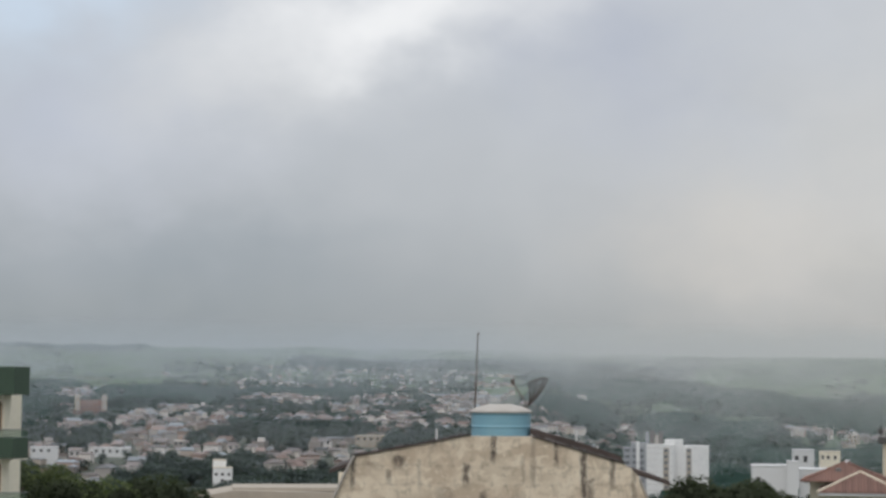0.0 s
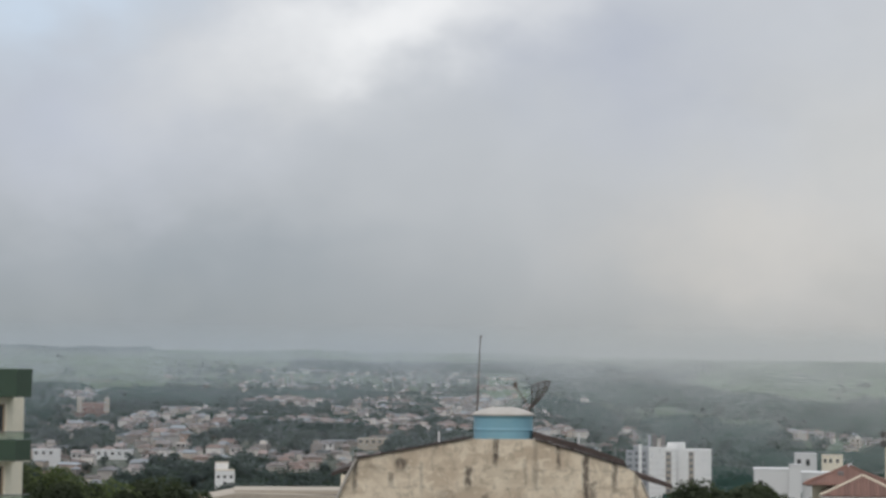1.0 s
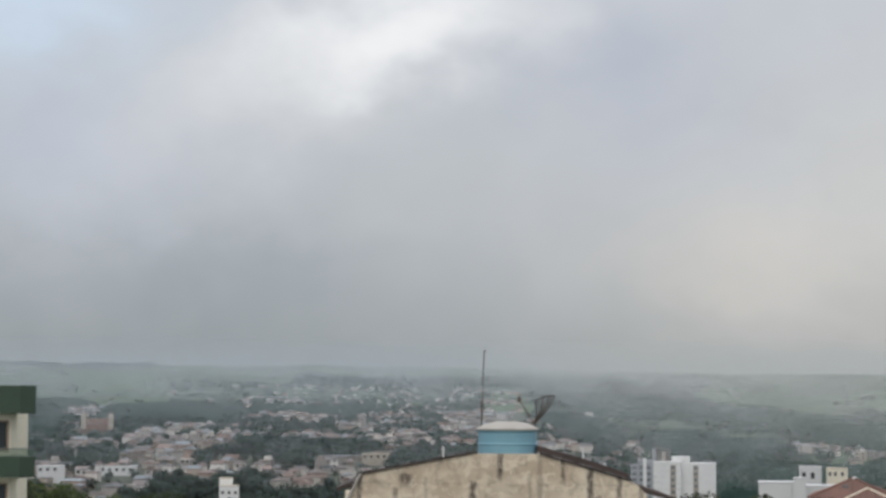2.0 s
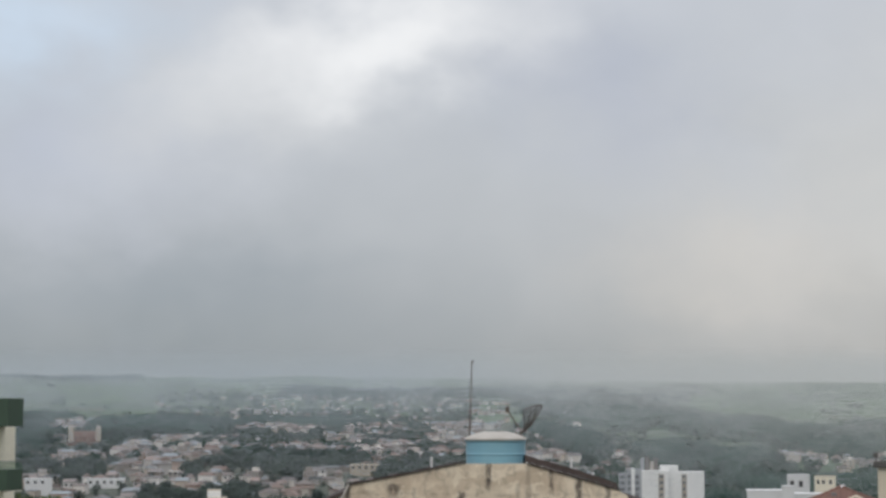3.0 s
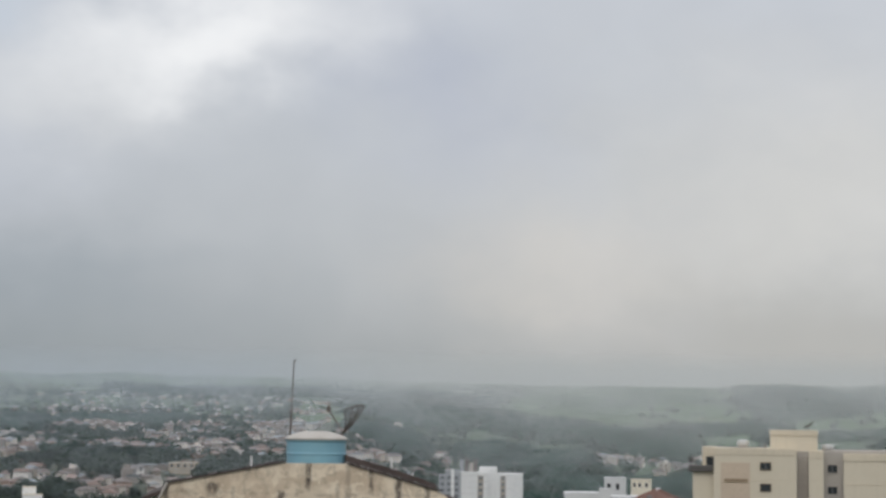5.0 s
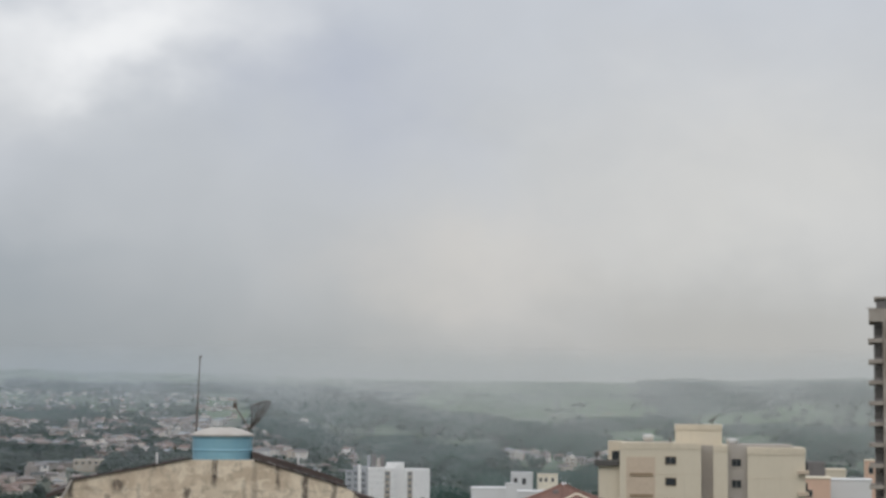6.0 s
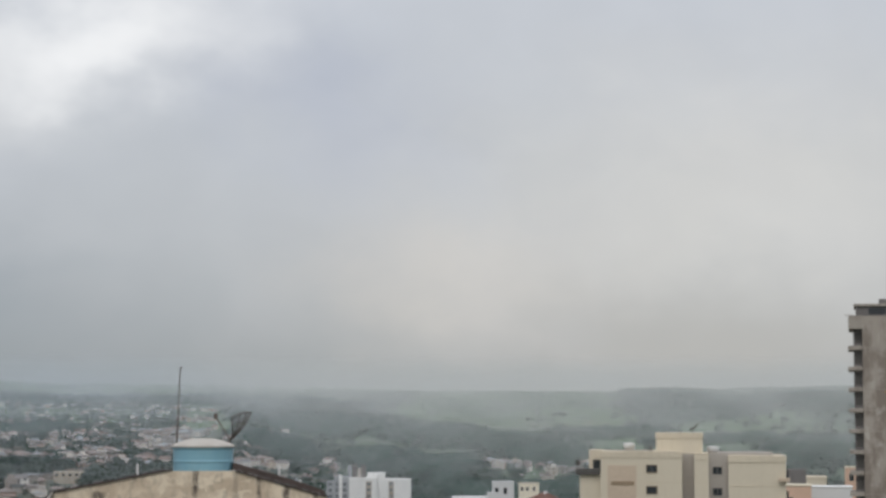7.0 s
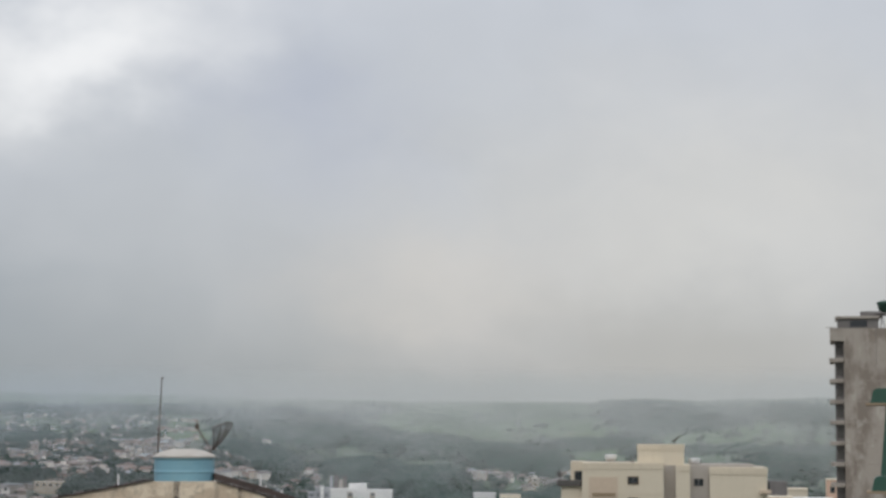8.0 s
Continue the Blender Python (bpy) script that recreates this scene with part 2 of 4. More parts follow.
def part(name, bm, material, parent=None, label="", smooth=False):
    """Links a bmesh (or a mesh) as one object under a thing or a part."""
    if isinstance(bm, bmesh.types.BMesh):
        me = bpy.data.meshes.new(name)
        bm.normal_update()
        bm.to_mesh(me)
        bm.free()
        if smooth:
            me.polygons.foreach_set("use_smooth", [True] * len(me.polygons))
    else:
        me = bm
        me.name = name
    if not me.materials:
        me.materials.append(material)
    ob = new(name, me)
    if parent:
        ob.parent = parent
    if label:
        tagged(ob, label)
    return ob


def box(x0, x1, y0, y1, z0, z1, bevel=0.0, bm=None):
    """A box between two corners, with softened edges, added to bm or new."""
    fresh = bmesh.new()
    bmesh.ops.create_cube(fresh, size=1.0, matrix=Matrix.LocRotScale(((x0 + x1) / 2, (y0 + y1) / 2, (z0 + z1) / 2), None, (abs(x1 - x0), abs(y1 - y0), abs(z1 - z0))))
    if bevel:
        bmesh.ops.bevel(fresh, geom=fresh.edges[:], offset=bevel, segments=1, affect="EDGES")
    if bm is None:
        return fresh
    me = bpy.data.meshes.new("piece")
    fresh.to_mesh(me)
    fresh.free()
    bm.from_mesh(me)
    bpy.data.meshes.remove(me)
    return bm


def lathe(profile, n=40, centre=(0, 0)):
    """A turned shape from (radius, height) pairs."""
    bm = bmesh.new()
    rings = []
    for r, z in profile:
        rings.append([bm.verts.new((centre[0] + r * math.cos(2 * math.pi * i / n), centre[1] + r * math.sin(2 * math.pi * i / n), z)) for i in range(n)])
    for a, b in zip(rings, rings[1:]):
        for i in range(n):
            bm.faces.new((a[i], a[(i + 1) % n], b[(i + 1) % n], b[i]))
    bm.faces.new(list(reversed(rings[0])))
    bm.faces.new(rings[-1])
    return bm


def rod(a, b, r, n=8, r2=None, bm=None):
    """A round bar from a to b."""
    bm = bm or bmesh.new()
    a, b = Vector(a), Vector(b)
    q = (b - a).to_track_quat("Z", "Y").to_matrix()
    rings = [[bm.verts.new(p + q @ Vector((rr * math.cos(2 * math.pi * i / n), rr * math.sin(2 * math.pi * i / n), 0))) for i in range(n)] for p, rr in ((a, r), (b, r if r2 is None else r2))]
    for i in range(n):
        bm.faces.new((rings[0][i], rings[0][(i + 1) % n], rings[1][(i + 1) % n], rings[1][i]))
    bm.faces.new(list(reversed(rings[0])))
    bm.faces.new(rings[1])
    return bm


def prism(outline, y0, y1, bevel=0.0):
    """A flat outline of (x, z) corners given thickness from y0 to y1."""
    bm = bmesh.new()
    f = [bm.verts.new((x, y0, z)) for x, z in outline]
    b = [bm.verts.new((x, y1, z)) for x, z in outline]
    n = len(outline)
    bm.faces.new(f)
    bm.faces.new(list(reversed(b)))
    for i in range(n):
        bm.faces.new((f[(i + 1) % n], f[i], b[i], b[(i + 1) % n]))
    bmesh.ops.recalc_face_normals(bm, faces=bm.faces[:])
    if bevel:
        bmesh.ops.bevel(bm, geom=bm.edges[:], offset=bevel, segments=1, affect="EDGES")
    return bm


def thing(name, m, label, category, group="", kind=""):
    ob = new(name)
    ob.empty_display_size = 0.5
    ob.matrix_basis = m
    return tagged(ob, label, category, group, kind)


def facing(azimuth, distance, z):
    """A pose at a bearing and distance from the camera; its front (-y) is turned to the camera to fit its view."""
    a = radians(azimuth)
    return pose(math.sin(a) * distance, math.cos(a) * distance, z, 0, 0, -azimuth)


# ---- terrain ----
LEFT = ((0, 0.0), (60, -0.5), (130, -1.5), (200, -2.5), (300, -10), (500, -21), (700, -27), (850, -26), (1130, -12), (1800, 2), (2400, 10), (3000, 25), (3600, 57), (4200, 101), (4600, 104), (4950, 96))
RIGHT = ((0, 0.0), (60, -0.5), (130, -1.0), (200, -4), (300, -10), (500, -17), (700, -28), (900, -36), (1250, -26), (1500, -19), (2000, -12), (2600, 8), (3200, 38), (3700, 68), (4200, 84), (4600, 84), (4950, 75))


def ground_z(x, y):
    d, az = math.hypot(x, y), math.degrees(math.atan2(x, y))
    a = np.interp(d, [p[0] for p in LEFT], [p[1] for p in LEFT])
    b = np.interp(d, [p[0] for p in RIGHT], [p[1] for p in RIGHT])
    k = min(1.0, max(0.0, (az - 1.0) / 6.0))
    k = k * k * (3 - 2 * k)
    z = a * (1 - k) + b * k
    amp = np.interp(d, (0, 300, 900, 1800, 3000, 4200), (0, 0.5, 3, 8, 16, 12))
    v = Vector((x / 520.0, y / 520.0, 3.7))
    z += amp * (noise.noise(v) + 0.45 * noise.noise(v * 2.7) + 0.2 * noise.noise(v * 6.1))
    return float(z)


def polar_ground():
    rings = [0.0] + list(np.concatenate([np.linspace(15, 300, 16), np.linspace(340, 1500, 50), np.linspace(1525, 4950, 120)]))
    turns = list(np.concatenate([np.linspace(-14, 24, 115), np.linspace(28, 342, 56)]))
    verts, faces = [(0.0, 0.0, 0.0)], []
    for r in rings[1:]:
        for a in turns:
            x, y = r * math.sin(radians(a)), r * math.cos(radians(a))
            verts.append((x, y, ground_z(x, y)))
    n = len(turns)
    for j in range(n):
        faces.append((0, 1 + (j + 1) % n, 1 + j))
    for i in range(len(rings) - 2):
        for j in range(n):
            a, b = 1 + i * n + j, 1 + i * n + (j + 1) % n
            faces.append((a, b, b + n, a + n))
    return mesh_of(verts, faces, True)


def ground_material():
    m = bpy.data.materials.new("meadow_and_scrub")
    m.use_nodes = True
    n = Nodes(m.node_tree)
    pos = n.add("ShaderNodeNewGeometry").outputs["Position"]
    fields = n.noise(n.scaled(pos, (1.0, 0.6, 1.0)), 0.0045, 4.0, 0.55, 0.8)
    scrub = n.noise(pos, 0.02, 5.0, 0.65, 0.5)
    tufts = n.noise(pos, 0.22, 4.0, 0.6)
    c = n.mix(n.step(fields, 0.38, 0.62), (0.062, 0.100, 0.066), (0.092, 0.148, 0.078))
    c = n.mix(n.step(scrub, 0.46, 0.66, 0.0, 0.8), c, (0.065, 0.09, 0.068))
    c = n.mix(n.step(tufts, 0.4, 0.75, 0.0, 0.35), c, (0.07, 0.10, 0.06))
    bare = n.noise(pos, 0.011, 3.0, 0.6)
    c = n.mix(n.step(bare, 0.66, 0.74, 0.0, 0.6), c, (0.24, 0.18, 0.13))
    # yards, lanes and gardens of the town in the valley
    reach = n.add("ShaderNodeVectorMath", {0: n.scaled(pos, (1.0, 1.0, 0.0))}, "LENGTH").outputs["Value"]
    reach = n.math("ADD", reach, n.math("MULTIPLY", fields, 500.0))
    yards = n.mix(n.step(tufts, 0.35, 0.65), (0.06, 0.075, 0.06), (0.105, 0.105, 0.085))
    built = n.step(n.add("ShaderNodeSeparateXYZ", {0: pos}).outputs[0], 60.0, 200.0, 0.9, 0.0)
    c = n.mix(n.math("MULTIPLY", n.step(reach, 2350.0, 2750.0, 1.0, 0.0), built), c, yards)
    bsdf = n.add("ShaderNodeBsdfPrincipled", {"Base Color": c, "Roughness": 0.95})
    n.put(bsdf.inputs["Normal"], n.add("ShaderNodeBump", {"Strength": 0.6, "Distance": 1.5, "Height": n.math("ADD", scrub, tufts)}).outputs[0])
    n.add("ShaderNodeOutputMaterial", {0: bsdf.outputs[0]})
    return m


tagged(part("ground", polar_ground(), ground_material()), "green valley floor and hillsides of meadow and scrub", "ground", kind="structure")


# ---- where the woods stand ----
# stretches of wood: bearing and distance of both ends, then half breadth (degrees) and half depth (metres)
WOOD_PLAN = ((-9.3, 1930, -6.4, 2000, 0.6, 340), (-6.2, 2180, -2.2, 2330, 0.5, 120), (-13.0, 1700, -11.4, 1640, 0.6, 260), (-13.5, 2250, -10.5, 2300, 0.6, 90),
             (3.4, 3000, 5.2, 2500, 1.0, 380), (5.6, 3050, 8.6, 2300, 0.9, 420), (8.6, 2300, 11.9, 1850, 0.9, 330), (6.6, 1620, 9.0, 1450, 0.9, 260),
             (3.0, 2000, 4.4, 1650, 0.6, 260), (14.6, 3500, 20.5, 3550, 0.9, 620), (18.6, 1950, 24.0, 2050, 0.9, 420), (12.6, 2450, 14.5, 2650, 0.8, 170),
             (15.0, 2250, 17.5, 2350, 0.9, 110), (7.2, 880, 9.3, 1050, 0.9, 330), (9.8, 590, 13.0, 610, 1.0, 60), (9.6, 1120, 15.0, 1160, 1.0, 150), (-13.0, 4250, -9.0, 4250, 0.6, 70), (-3.5, 3650, 1.5, 3600, 0.8, 160), (2.6, 3700, 6.5, 3650, 1.0, 260))


def wooded(x, y):
    """Above nought inside the woods, with a ragged edge."""
    az, d = math.degrees(math.atan2(x, y)), math.hypot(x, y)
    best = -1.0
    for a0, d0, a1, d1, ha, hd in WOOD_PLAN:
        ux, uy, px, py = (a1 - a0) / ha, (d1 - d0) / hd, (az - a0) / ha, (d - d0) / hd
        t = min(1.0, max(0.0, (px * ux + py * uy) / (ux * ux + uy * uy)))
        best = max(best, 1.0 - math.hypot(px - t * ux, py - t * uy))
    v = Vector((x / 130.0, y / 190.0, 2.3))
    return best + 0.45 * noise.noise(v) + 0.25 * noise.noise(v * 2.9)


def grove(x, y):
    """Clumps of trees inside the town."""
    v = Vector((x / 44.0, y / 150.0, 5.1))
    az, d = math.degrees(math.atan2(x, y)), math.hypot(x, y)
    thick = max(0.0, max(1.0 - math.hypot((az - a) / ha, (d - q) / hd) for a, q, ha, hd in ((-4.0, 860, 1.6, 90), (-8.1, 940, 1.1, 90), (-1.0, 1010, 1.3, 110), (-11.6, 1150, 0.8, 120), (-2.6, 1350, 0.9, 130))))
    return 0.8 * thick + noise.noise(v) + 0.35 * noise.noise(v * 2.3)


# ---- trees ----
def crown_faces(rng, count, wide, tall, leaf, lobes=7, upward=0.5):
    """Small leaf clumps scattered over a few uneven lobes: arrays of quads."""
    c = rng.normal(0, 1, (lobes, 3))
    c /= np.linalg.norm(c, axis=1)[:, None]
    c *= rng.uniform(0.3, 0.68, (lobes, 1)) * np.array((wide / 2, wide / 2, tall / 2))
    size = rng.uniform(0.34, 0.62, lobes)
    pick = rng.integers(0, lobes, count)
    d = rng.normal(0, 1, (count, 3))
    d /= np.linalg.norm(d, axis=1)[:, None]
    p = c[pick] + d * size[pick][:, None] * rng.uniform(0.7, 1.05, (count, 1)) * np.array((wide / 2, wide / 2, tall / 2))
    nrm = d + rng.normal(0, 0.4, (count, 3)) + np.array((0, 0, upward))
    nrm /= np.linalg.norm(nrm, axis=1)[:, None]
    t = np.cross(nrm, rng.normal(0, 1, (count, 3)))
    t /= np.linalg.norm(t, axis=1)[:, None]
    b = np.cross(nrm, t)
    s = leaf * rng.uniform(0.6, 1.4, (count, 1))
    q = np.stack([p + t * s, p + b * s * 0.8, p - t * s * 0.9, p - b * s * 0.7], axis=1)
    return q.reshape(-1, 3)


def quads(v):
    me = bpy.data.meshes.new("leaf_clumps")
    k = len(v) // 4
    me.vertices.add(4 * k)
    me.vertices.foreach_set("co", np.asarray(v, dtype=np.float32).ravel())
    me.loops.add(4 * k)
    me.loops.foreach_set("vertex_index", np.arange(4 * k, dtype=np.int32))
    me.polygons.add(k)
    me.polygons.foreach_set("loop_start", np.arange(0, 4 * k, 4, dtype=np.int32))
    me.update(calc_edges=True)
    return me


def make_tree(m, seed, wide, tall, trunk, count, leaf, mat, label, group):
    rng = np.random.default_rng(seed)
    t = thing("tree", m, label, "tree", group)
    bm = rod((0, 0, -1.0), (0, 0, trunk + tall * 0.25), wide * 0.045, 8, wide * 0.025)
    for i in range(5):
        a = i * 1.26 + seed
        rod((0, 0, trunk * (0.75 + 0.06 * i)), (math.cos(a) * wide * 0.3, math.sin(a) * wide * 0.3, trunk + tall * (0.25 + 0.06 * i)), wide * 0.02, 6, wide * 0.008, bm)
    part("trunk", bm, M["bark"], t)
    v = crown_faces(rng, count, wide, tall, leaf) + np.array((0, 0, trunk + tall * 0.45))
    part("crown", quads(v), mat, t)
    return t


def woods(name, label, spots, seed, count, leaf, mat):
    """Many crowns joined: far trees that nobody could count."""
    rng = np.random.default_rng(seed)
    protos = [crown_faces(rng, count, 1.0, 1.0, leaf, 6, 1.7) for _ in range(10)]
    out = []
    for x, y, wide, tall, lift in spots:
        a = rng.uniform(0, 6.28)
        q = protos[rng.integers(0, 10)]
        r = np.array(((math.cos(a), -math.sin(a), 0), (math.sin(a), math.cos(a), 0), (0, 0, 1)))
        out.append((q @ r.T) * np.array((wide, wide, tall)) + np.array((x, y, ground_z(x, y) + tall * 0.42 + lift)))
    return tagged(part(name, quads(np.concatenate(out)), mat), label, "trees", kind="stuff")


# ---- the stained gable in front, with its water tank ----
def gable_material():
    m = bpy.data.materials.new("weathered_plaster")
    m.use_nodes = True
    n = Nodes(m.node_tree)
    pos = n.add("ShaderNodeNewGeometry").outputs["Position"]
    wob = n.add("ShaderNodeTexNoise", {"Vector": pos, "Scale": 3.0, "Detail": 5.0, "Roughness": 0.65})
    shift = n.add("ShaderNodeVectorMath", {0: wob.outputs["Color"], 1: (0.5, 0.5, 0.5)}, "SUBTRACT").outputs[0]
    p = n.add("ShaderNodeVectorMath", {0: shift, 1: (0.22, 0.0, 0.35), 2: pos}, "MULTIPLY_ADD").outputs[0]
    s = n.add("ShaderNodeSeparateXYZ", {0: p})
    patches = n.noise(n.scaled(p, (1.0, 1.0, 1.5)), 0.9, 4.0, 0.55, 0.8)
    cells = n.add("ShaderNodeTexVoronoi", {"Vector": n.scaled(p, (1.0, 1.0, 1.6)), "Scale": 1.3})
    cells.feature = "SMOOTH_F1"
    fine = n.noise(pos, 9.0, 5.0, 0.7)
    mould = n.noise(n.scaled(pos, (3.0, 3.0, 1.1)), 1.4, 5.0, 0.7, 0.5)
    c = n.mix(n.step(patches, 0.40, 0.60), (0.56, 0.45, 0.335), (0.76, 0.65, 0.505))
    c = n.mix(n.step(cells.outputs["Distance"], 0.40, 0.62, 0.0, 0.40), c, (0.47, 0.385, 0.285))
    c = n.mix(n.step(mould, 0.50, 0.70, 0.0, 0.42), c, (0.30, 0.245, 0.185))
    flakes = n.noise(n.scaled(p, (1.0, 1.0, 1.3)), 2.1, 5.0, 0.6, 1.2)
    c = n.mix(n.step(flakes, 0.57, 0.60, 0.0, 0.6), c, (0.80, 0.70, 0.55))
    c = n.mix(n.step(flakes, 0.38, 0.41, 0.5, 0.0), c, (0.40, 0.335, 0.25))
    c = n.mix(n.step(fine, 0.5, 0.8, 0.0, 0.16), c, (0.32, 0.27, 0.21))
    broken = n.step(n.noise(n.scaled(pos, (6.0, 6.0, 3.0)), 1.6, 4.0, 0.7), 0.36, 0.52, 0.35, 1.0)
    # faint level cracks and old render joints
    for z, k in ((14.08, 0.35), (13.62, 0.3), (13.15, 0.3)):
        level = n.step(n.math("ABSOLUTE", n.math("SUBTRACT", s.outputs[2], z)), 0.008, 0.05, 1.0, 0.0)
        c = n.mix(n.math("MULTIPLY", level, n.step(mould, 0.42, 0.58, 0.0, k)), c, (0.22, 0.175, 0.135))
    # run-off streaks: where along the wall, top, foot, half width, strength
    for x, top, foot, half, k in ((1.30, 14.90, 14.22, 0.055, 0.95), (2.88, 14.70, 14.08, 0.045, 0.75), (3.58, 14.52, 13.2, 0.06, 0.9), (4.29, 14.36, 13.6, 0.055, 0.7), (0.62, 14.1, 13.55, 0.07, 0.85),
                                  (-1.08, 14.30, 14.02, 0.12, 0.85), (-2.22, 14.35, 13.5, 0.05, 0.85), (-1.32, 13.95, 13.65, 0.05, 0.6), (-0.55, 14.2, 13.5, 0.04, 0.3), (2.3, 14.8, 13.6, 0.06, 0.35), (-1.75, 14.15, 13.95, 0.18, 0.3),
                                  (1.05, 13.4, 12.9, 0.08, 0.7), (2.05, 14.3, 13.6, 0.04, 0.35), (4.85, 14.0, 13.2, 0.05, 0.6), (3.75, 13.75, 12.6, 0.07, 0.7), (0.1, 13.5, 13.1, 0.2, 0.35), (-0.2, 14.85, 14.5, 0.05, 0.35)):
        across = n.step(n.math("ABSOLUTE", n.math("SUBTRACT", s.outputs[0], x)), half * 0.4, half * 1.9, 1.0, 0.0)
        along = n.math("MULTIPLY", n.step(s.outputs[2], foot - 0.15, foot + 0.2), n.step(s.outputs[2], top, top + 0.08, 1.0, 0.0))
        c = n.mix(n.math("MULTIPLY", n.math("MULTIPLY", across, along), n.math("MULTIPLY", broken, k)), c, (0.075, 0.06, 0.052))
    bsdf = n.add("ShaderNodeBsdfPrincipled", {"Base Color": c, "Roughness": 0.92})
    n.put(bsdf.inputs["Normal"], n.add("ShaderNodeBump", {"Strength": 0.5, "Distance": 0.02, "Height": n.math("ADD", fine, patches)}).outputs[0])
    n.add("ShaderNodeOutputMaterial", {0: bsdf.outputs[0]})
    return m


def slope_z(x):
    """Height of the gable's top edge."""
    return float(np.interp(x, (-3.0, -2.18, 0.63, 2.25, 4.72, 5.0), (14.14, 14.31, 14.84, 14.84, 14.13, 13.9)))


def gable_building():
    g = thing("gabled_building", pose(0, 0, 0), "old building with stained cream plaster gable and tiled roof", "building")
    outline = [(-2.18, 14.31), (0.63, 14.84), (2.25, 14.84), (4.60, 14.16), (4.78, 14.05), (4.95, 13.86), (5.10, 13.58), (5.22, 13.28), (5.31, 12.95), (5.36, 0.0), (-2.95, 0.0), (-2.95, 12.8), (-2.71, 13.26)]
    part("gable_wall", prism(outline, 50.0, 50.22), gable_material(), g)
    part("side_wall", box(-2.6, -2.4, 50.23, 56.0, 0, 13.9), M["cream_paint"], g)
    part("side_wall", box(5.1, 5.3, 50.23, 56.0, 0, 12.9), M["cream_paint"], g)
    part("back_wall", box(-2.39, 5.09, 55.8, 56.0, 0, 14.0), M["cream_paint"], g)
    # roof decks behind the parapet, stepping down to the eaves
    deck = prism([(-2.15, 14.17), (0.63, 14.72), (2.25, 14.72), (4.65, 14.03), (4.65, 13.95), (2.25, 14.64), (0.63, 14.64), (-2.15, 14.09)], 50.23, 55.5)
    part("roof_deck", deck, M["old_tile"], g)
    left = prism([(-2.86, 13.95), (-2.3, 14.16), (-2.3, 14.06), (-2.84, 13.86)], 50.5, 55.5)
    part("eave", left, M["old_tile"], g, "terracotta eave, dark underneath")
    right = prism([(4.75, 14.06), (5.82, 13.72), (5.80, 13.62), (4.75, 13.92)], 50.5, 55.5)
    part("eave", right, M["old_tile"], g, "terracotta eave, dark underneath")
    # verge: overlapping dark tiles along the top of the wall
    n = 6
    tile = bmesh.new()
    rings = []
    for y in (-0.06, 0.30):
        rings.append([tile.verts.new((0.0 + 0.075 * math.cos(math.pi * i / n), y, 0.055 * math.sin(math.pi * i / n))) for i in range(n + 1)] +
                     [tile.verts.new((0.058 * math.cos(math.pi * (n - i) / n), y, 0.038 * math.sin(math.pi * (n - i) / n))) for i in range(n + 1)])
    k = len(rings[0])
    for i in range(k):
        tile.faces.new((rings[0][i], rings[0][(i + 1) % k], rings[1][(i + 1) % k], rings[1][i]))
    tile.faces.new(list(reversed(rings[0])))
    tile.faces.new(rings[1])
    tile_me = bpy.data.meshes.new("verge_tile")
    tile.to_mesh(tile_me)
    tile.free()
    tile_me.materials.append(M["old_tile"])
    rng = random.Random(5)
    x = -2.2
    while x < 4.62:
        if not 0.72 < x < 2.28:
            t = new("tile", tile_me)
            t.parent = g
            grade = math.degrees(math.atan((slope_z(x + 0.05) - slope_z(x - 0.05)) / 0.1))
            t.matrix_basis = pose(x, 50.0, slope_z(x) + 0.002 + rng.uniform(0, 0.022), rng.uniform(-3, 3), -grade + rng.uniform(-7, 7), rng.uniform(-5, 5))
        x += 0.135
    # second course of tiles on the right slope, higher, with mortar fillet
    part("ridge_course", prism([(2.26, 15.04), (3.3, 14.76), (4.2, 14.47), (4.6, 14.32), (4.6, 14.22), (3.3, 14.60), (2.26, 14.88)], 50.6, 51.0), M["old_tile"], g)
    part("verge_board", prism([(-2.16, 14.315), (0.62, 14.845), (0.62, 14.87), (-2.2, 14.345)], 49.96, 50.20), M["old_tile"], g)
    part("verge_board", prism([(2.3, 14.83), (4.58, 14.17), (4.60, 14.20), (2.3, 14.865)], 49.96, 50.20), M["old_tile"], g)
    # downpipe along the left shoulder, white vent pipes on the roof
    bm = rod((-2.2, 49.93, 14.33), (-2.42, 49.93, 13.9), 0.035)
    rod((-2.42, 49.93, 13.9), (-2.74, 49.93, 13.2), 0.035, bm=bm)
    rod((-2.74, 49.93, 13.2), (-2.9, 49.93, 12.4), 0.035, bm=bm)
    part("downpipe", bm, M["grey_recess"], g, "pale weathered downpipe")
    bm = rod((4.98, 49.93, 13.80), (5.27, 49.93, 13.15), 0.03)
    part("downpipe", bm, M["grey_recess"], g, "pale weathered downpipe")
    for px, py, z0, z1, r in ((-0.13, 51.0, 14.5, 15.0, 0.028), (3.47, 51.2, 14.3, 14.98, 0.028), (4.0, 51.0, 14.2, 14.60, 0.026)):
        part("vent_pipe", rod((px, py, z0), (px, py, z1), r, 10), M["pvc"], g, "white plastic vent pipe")
    return g


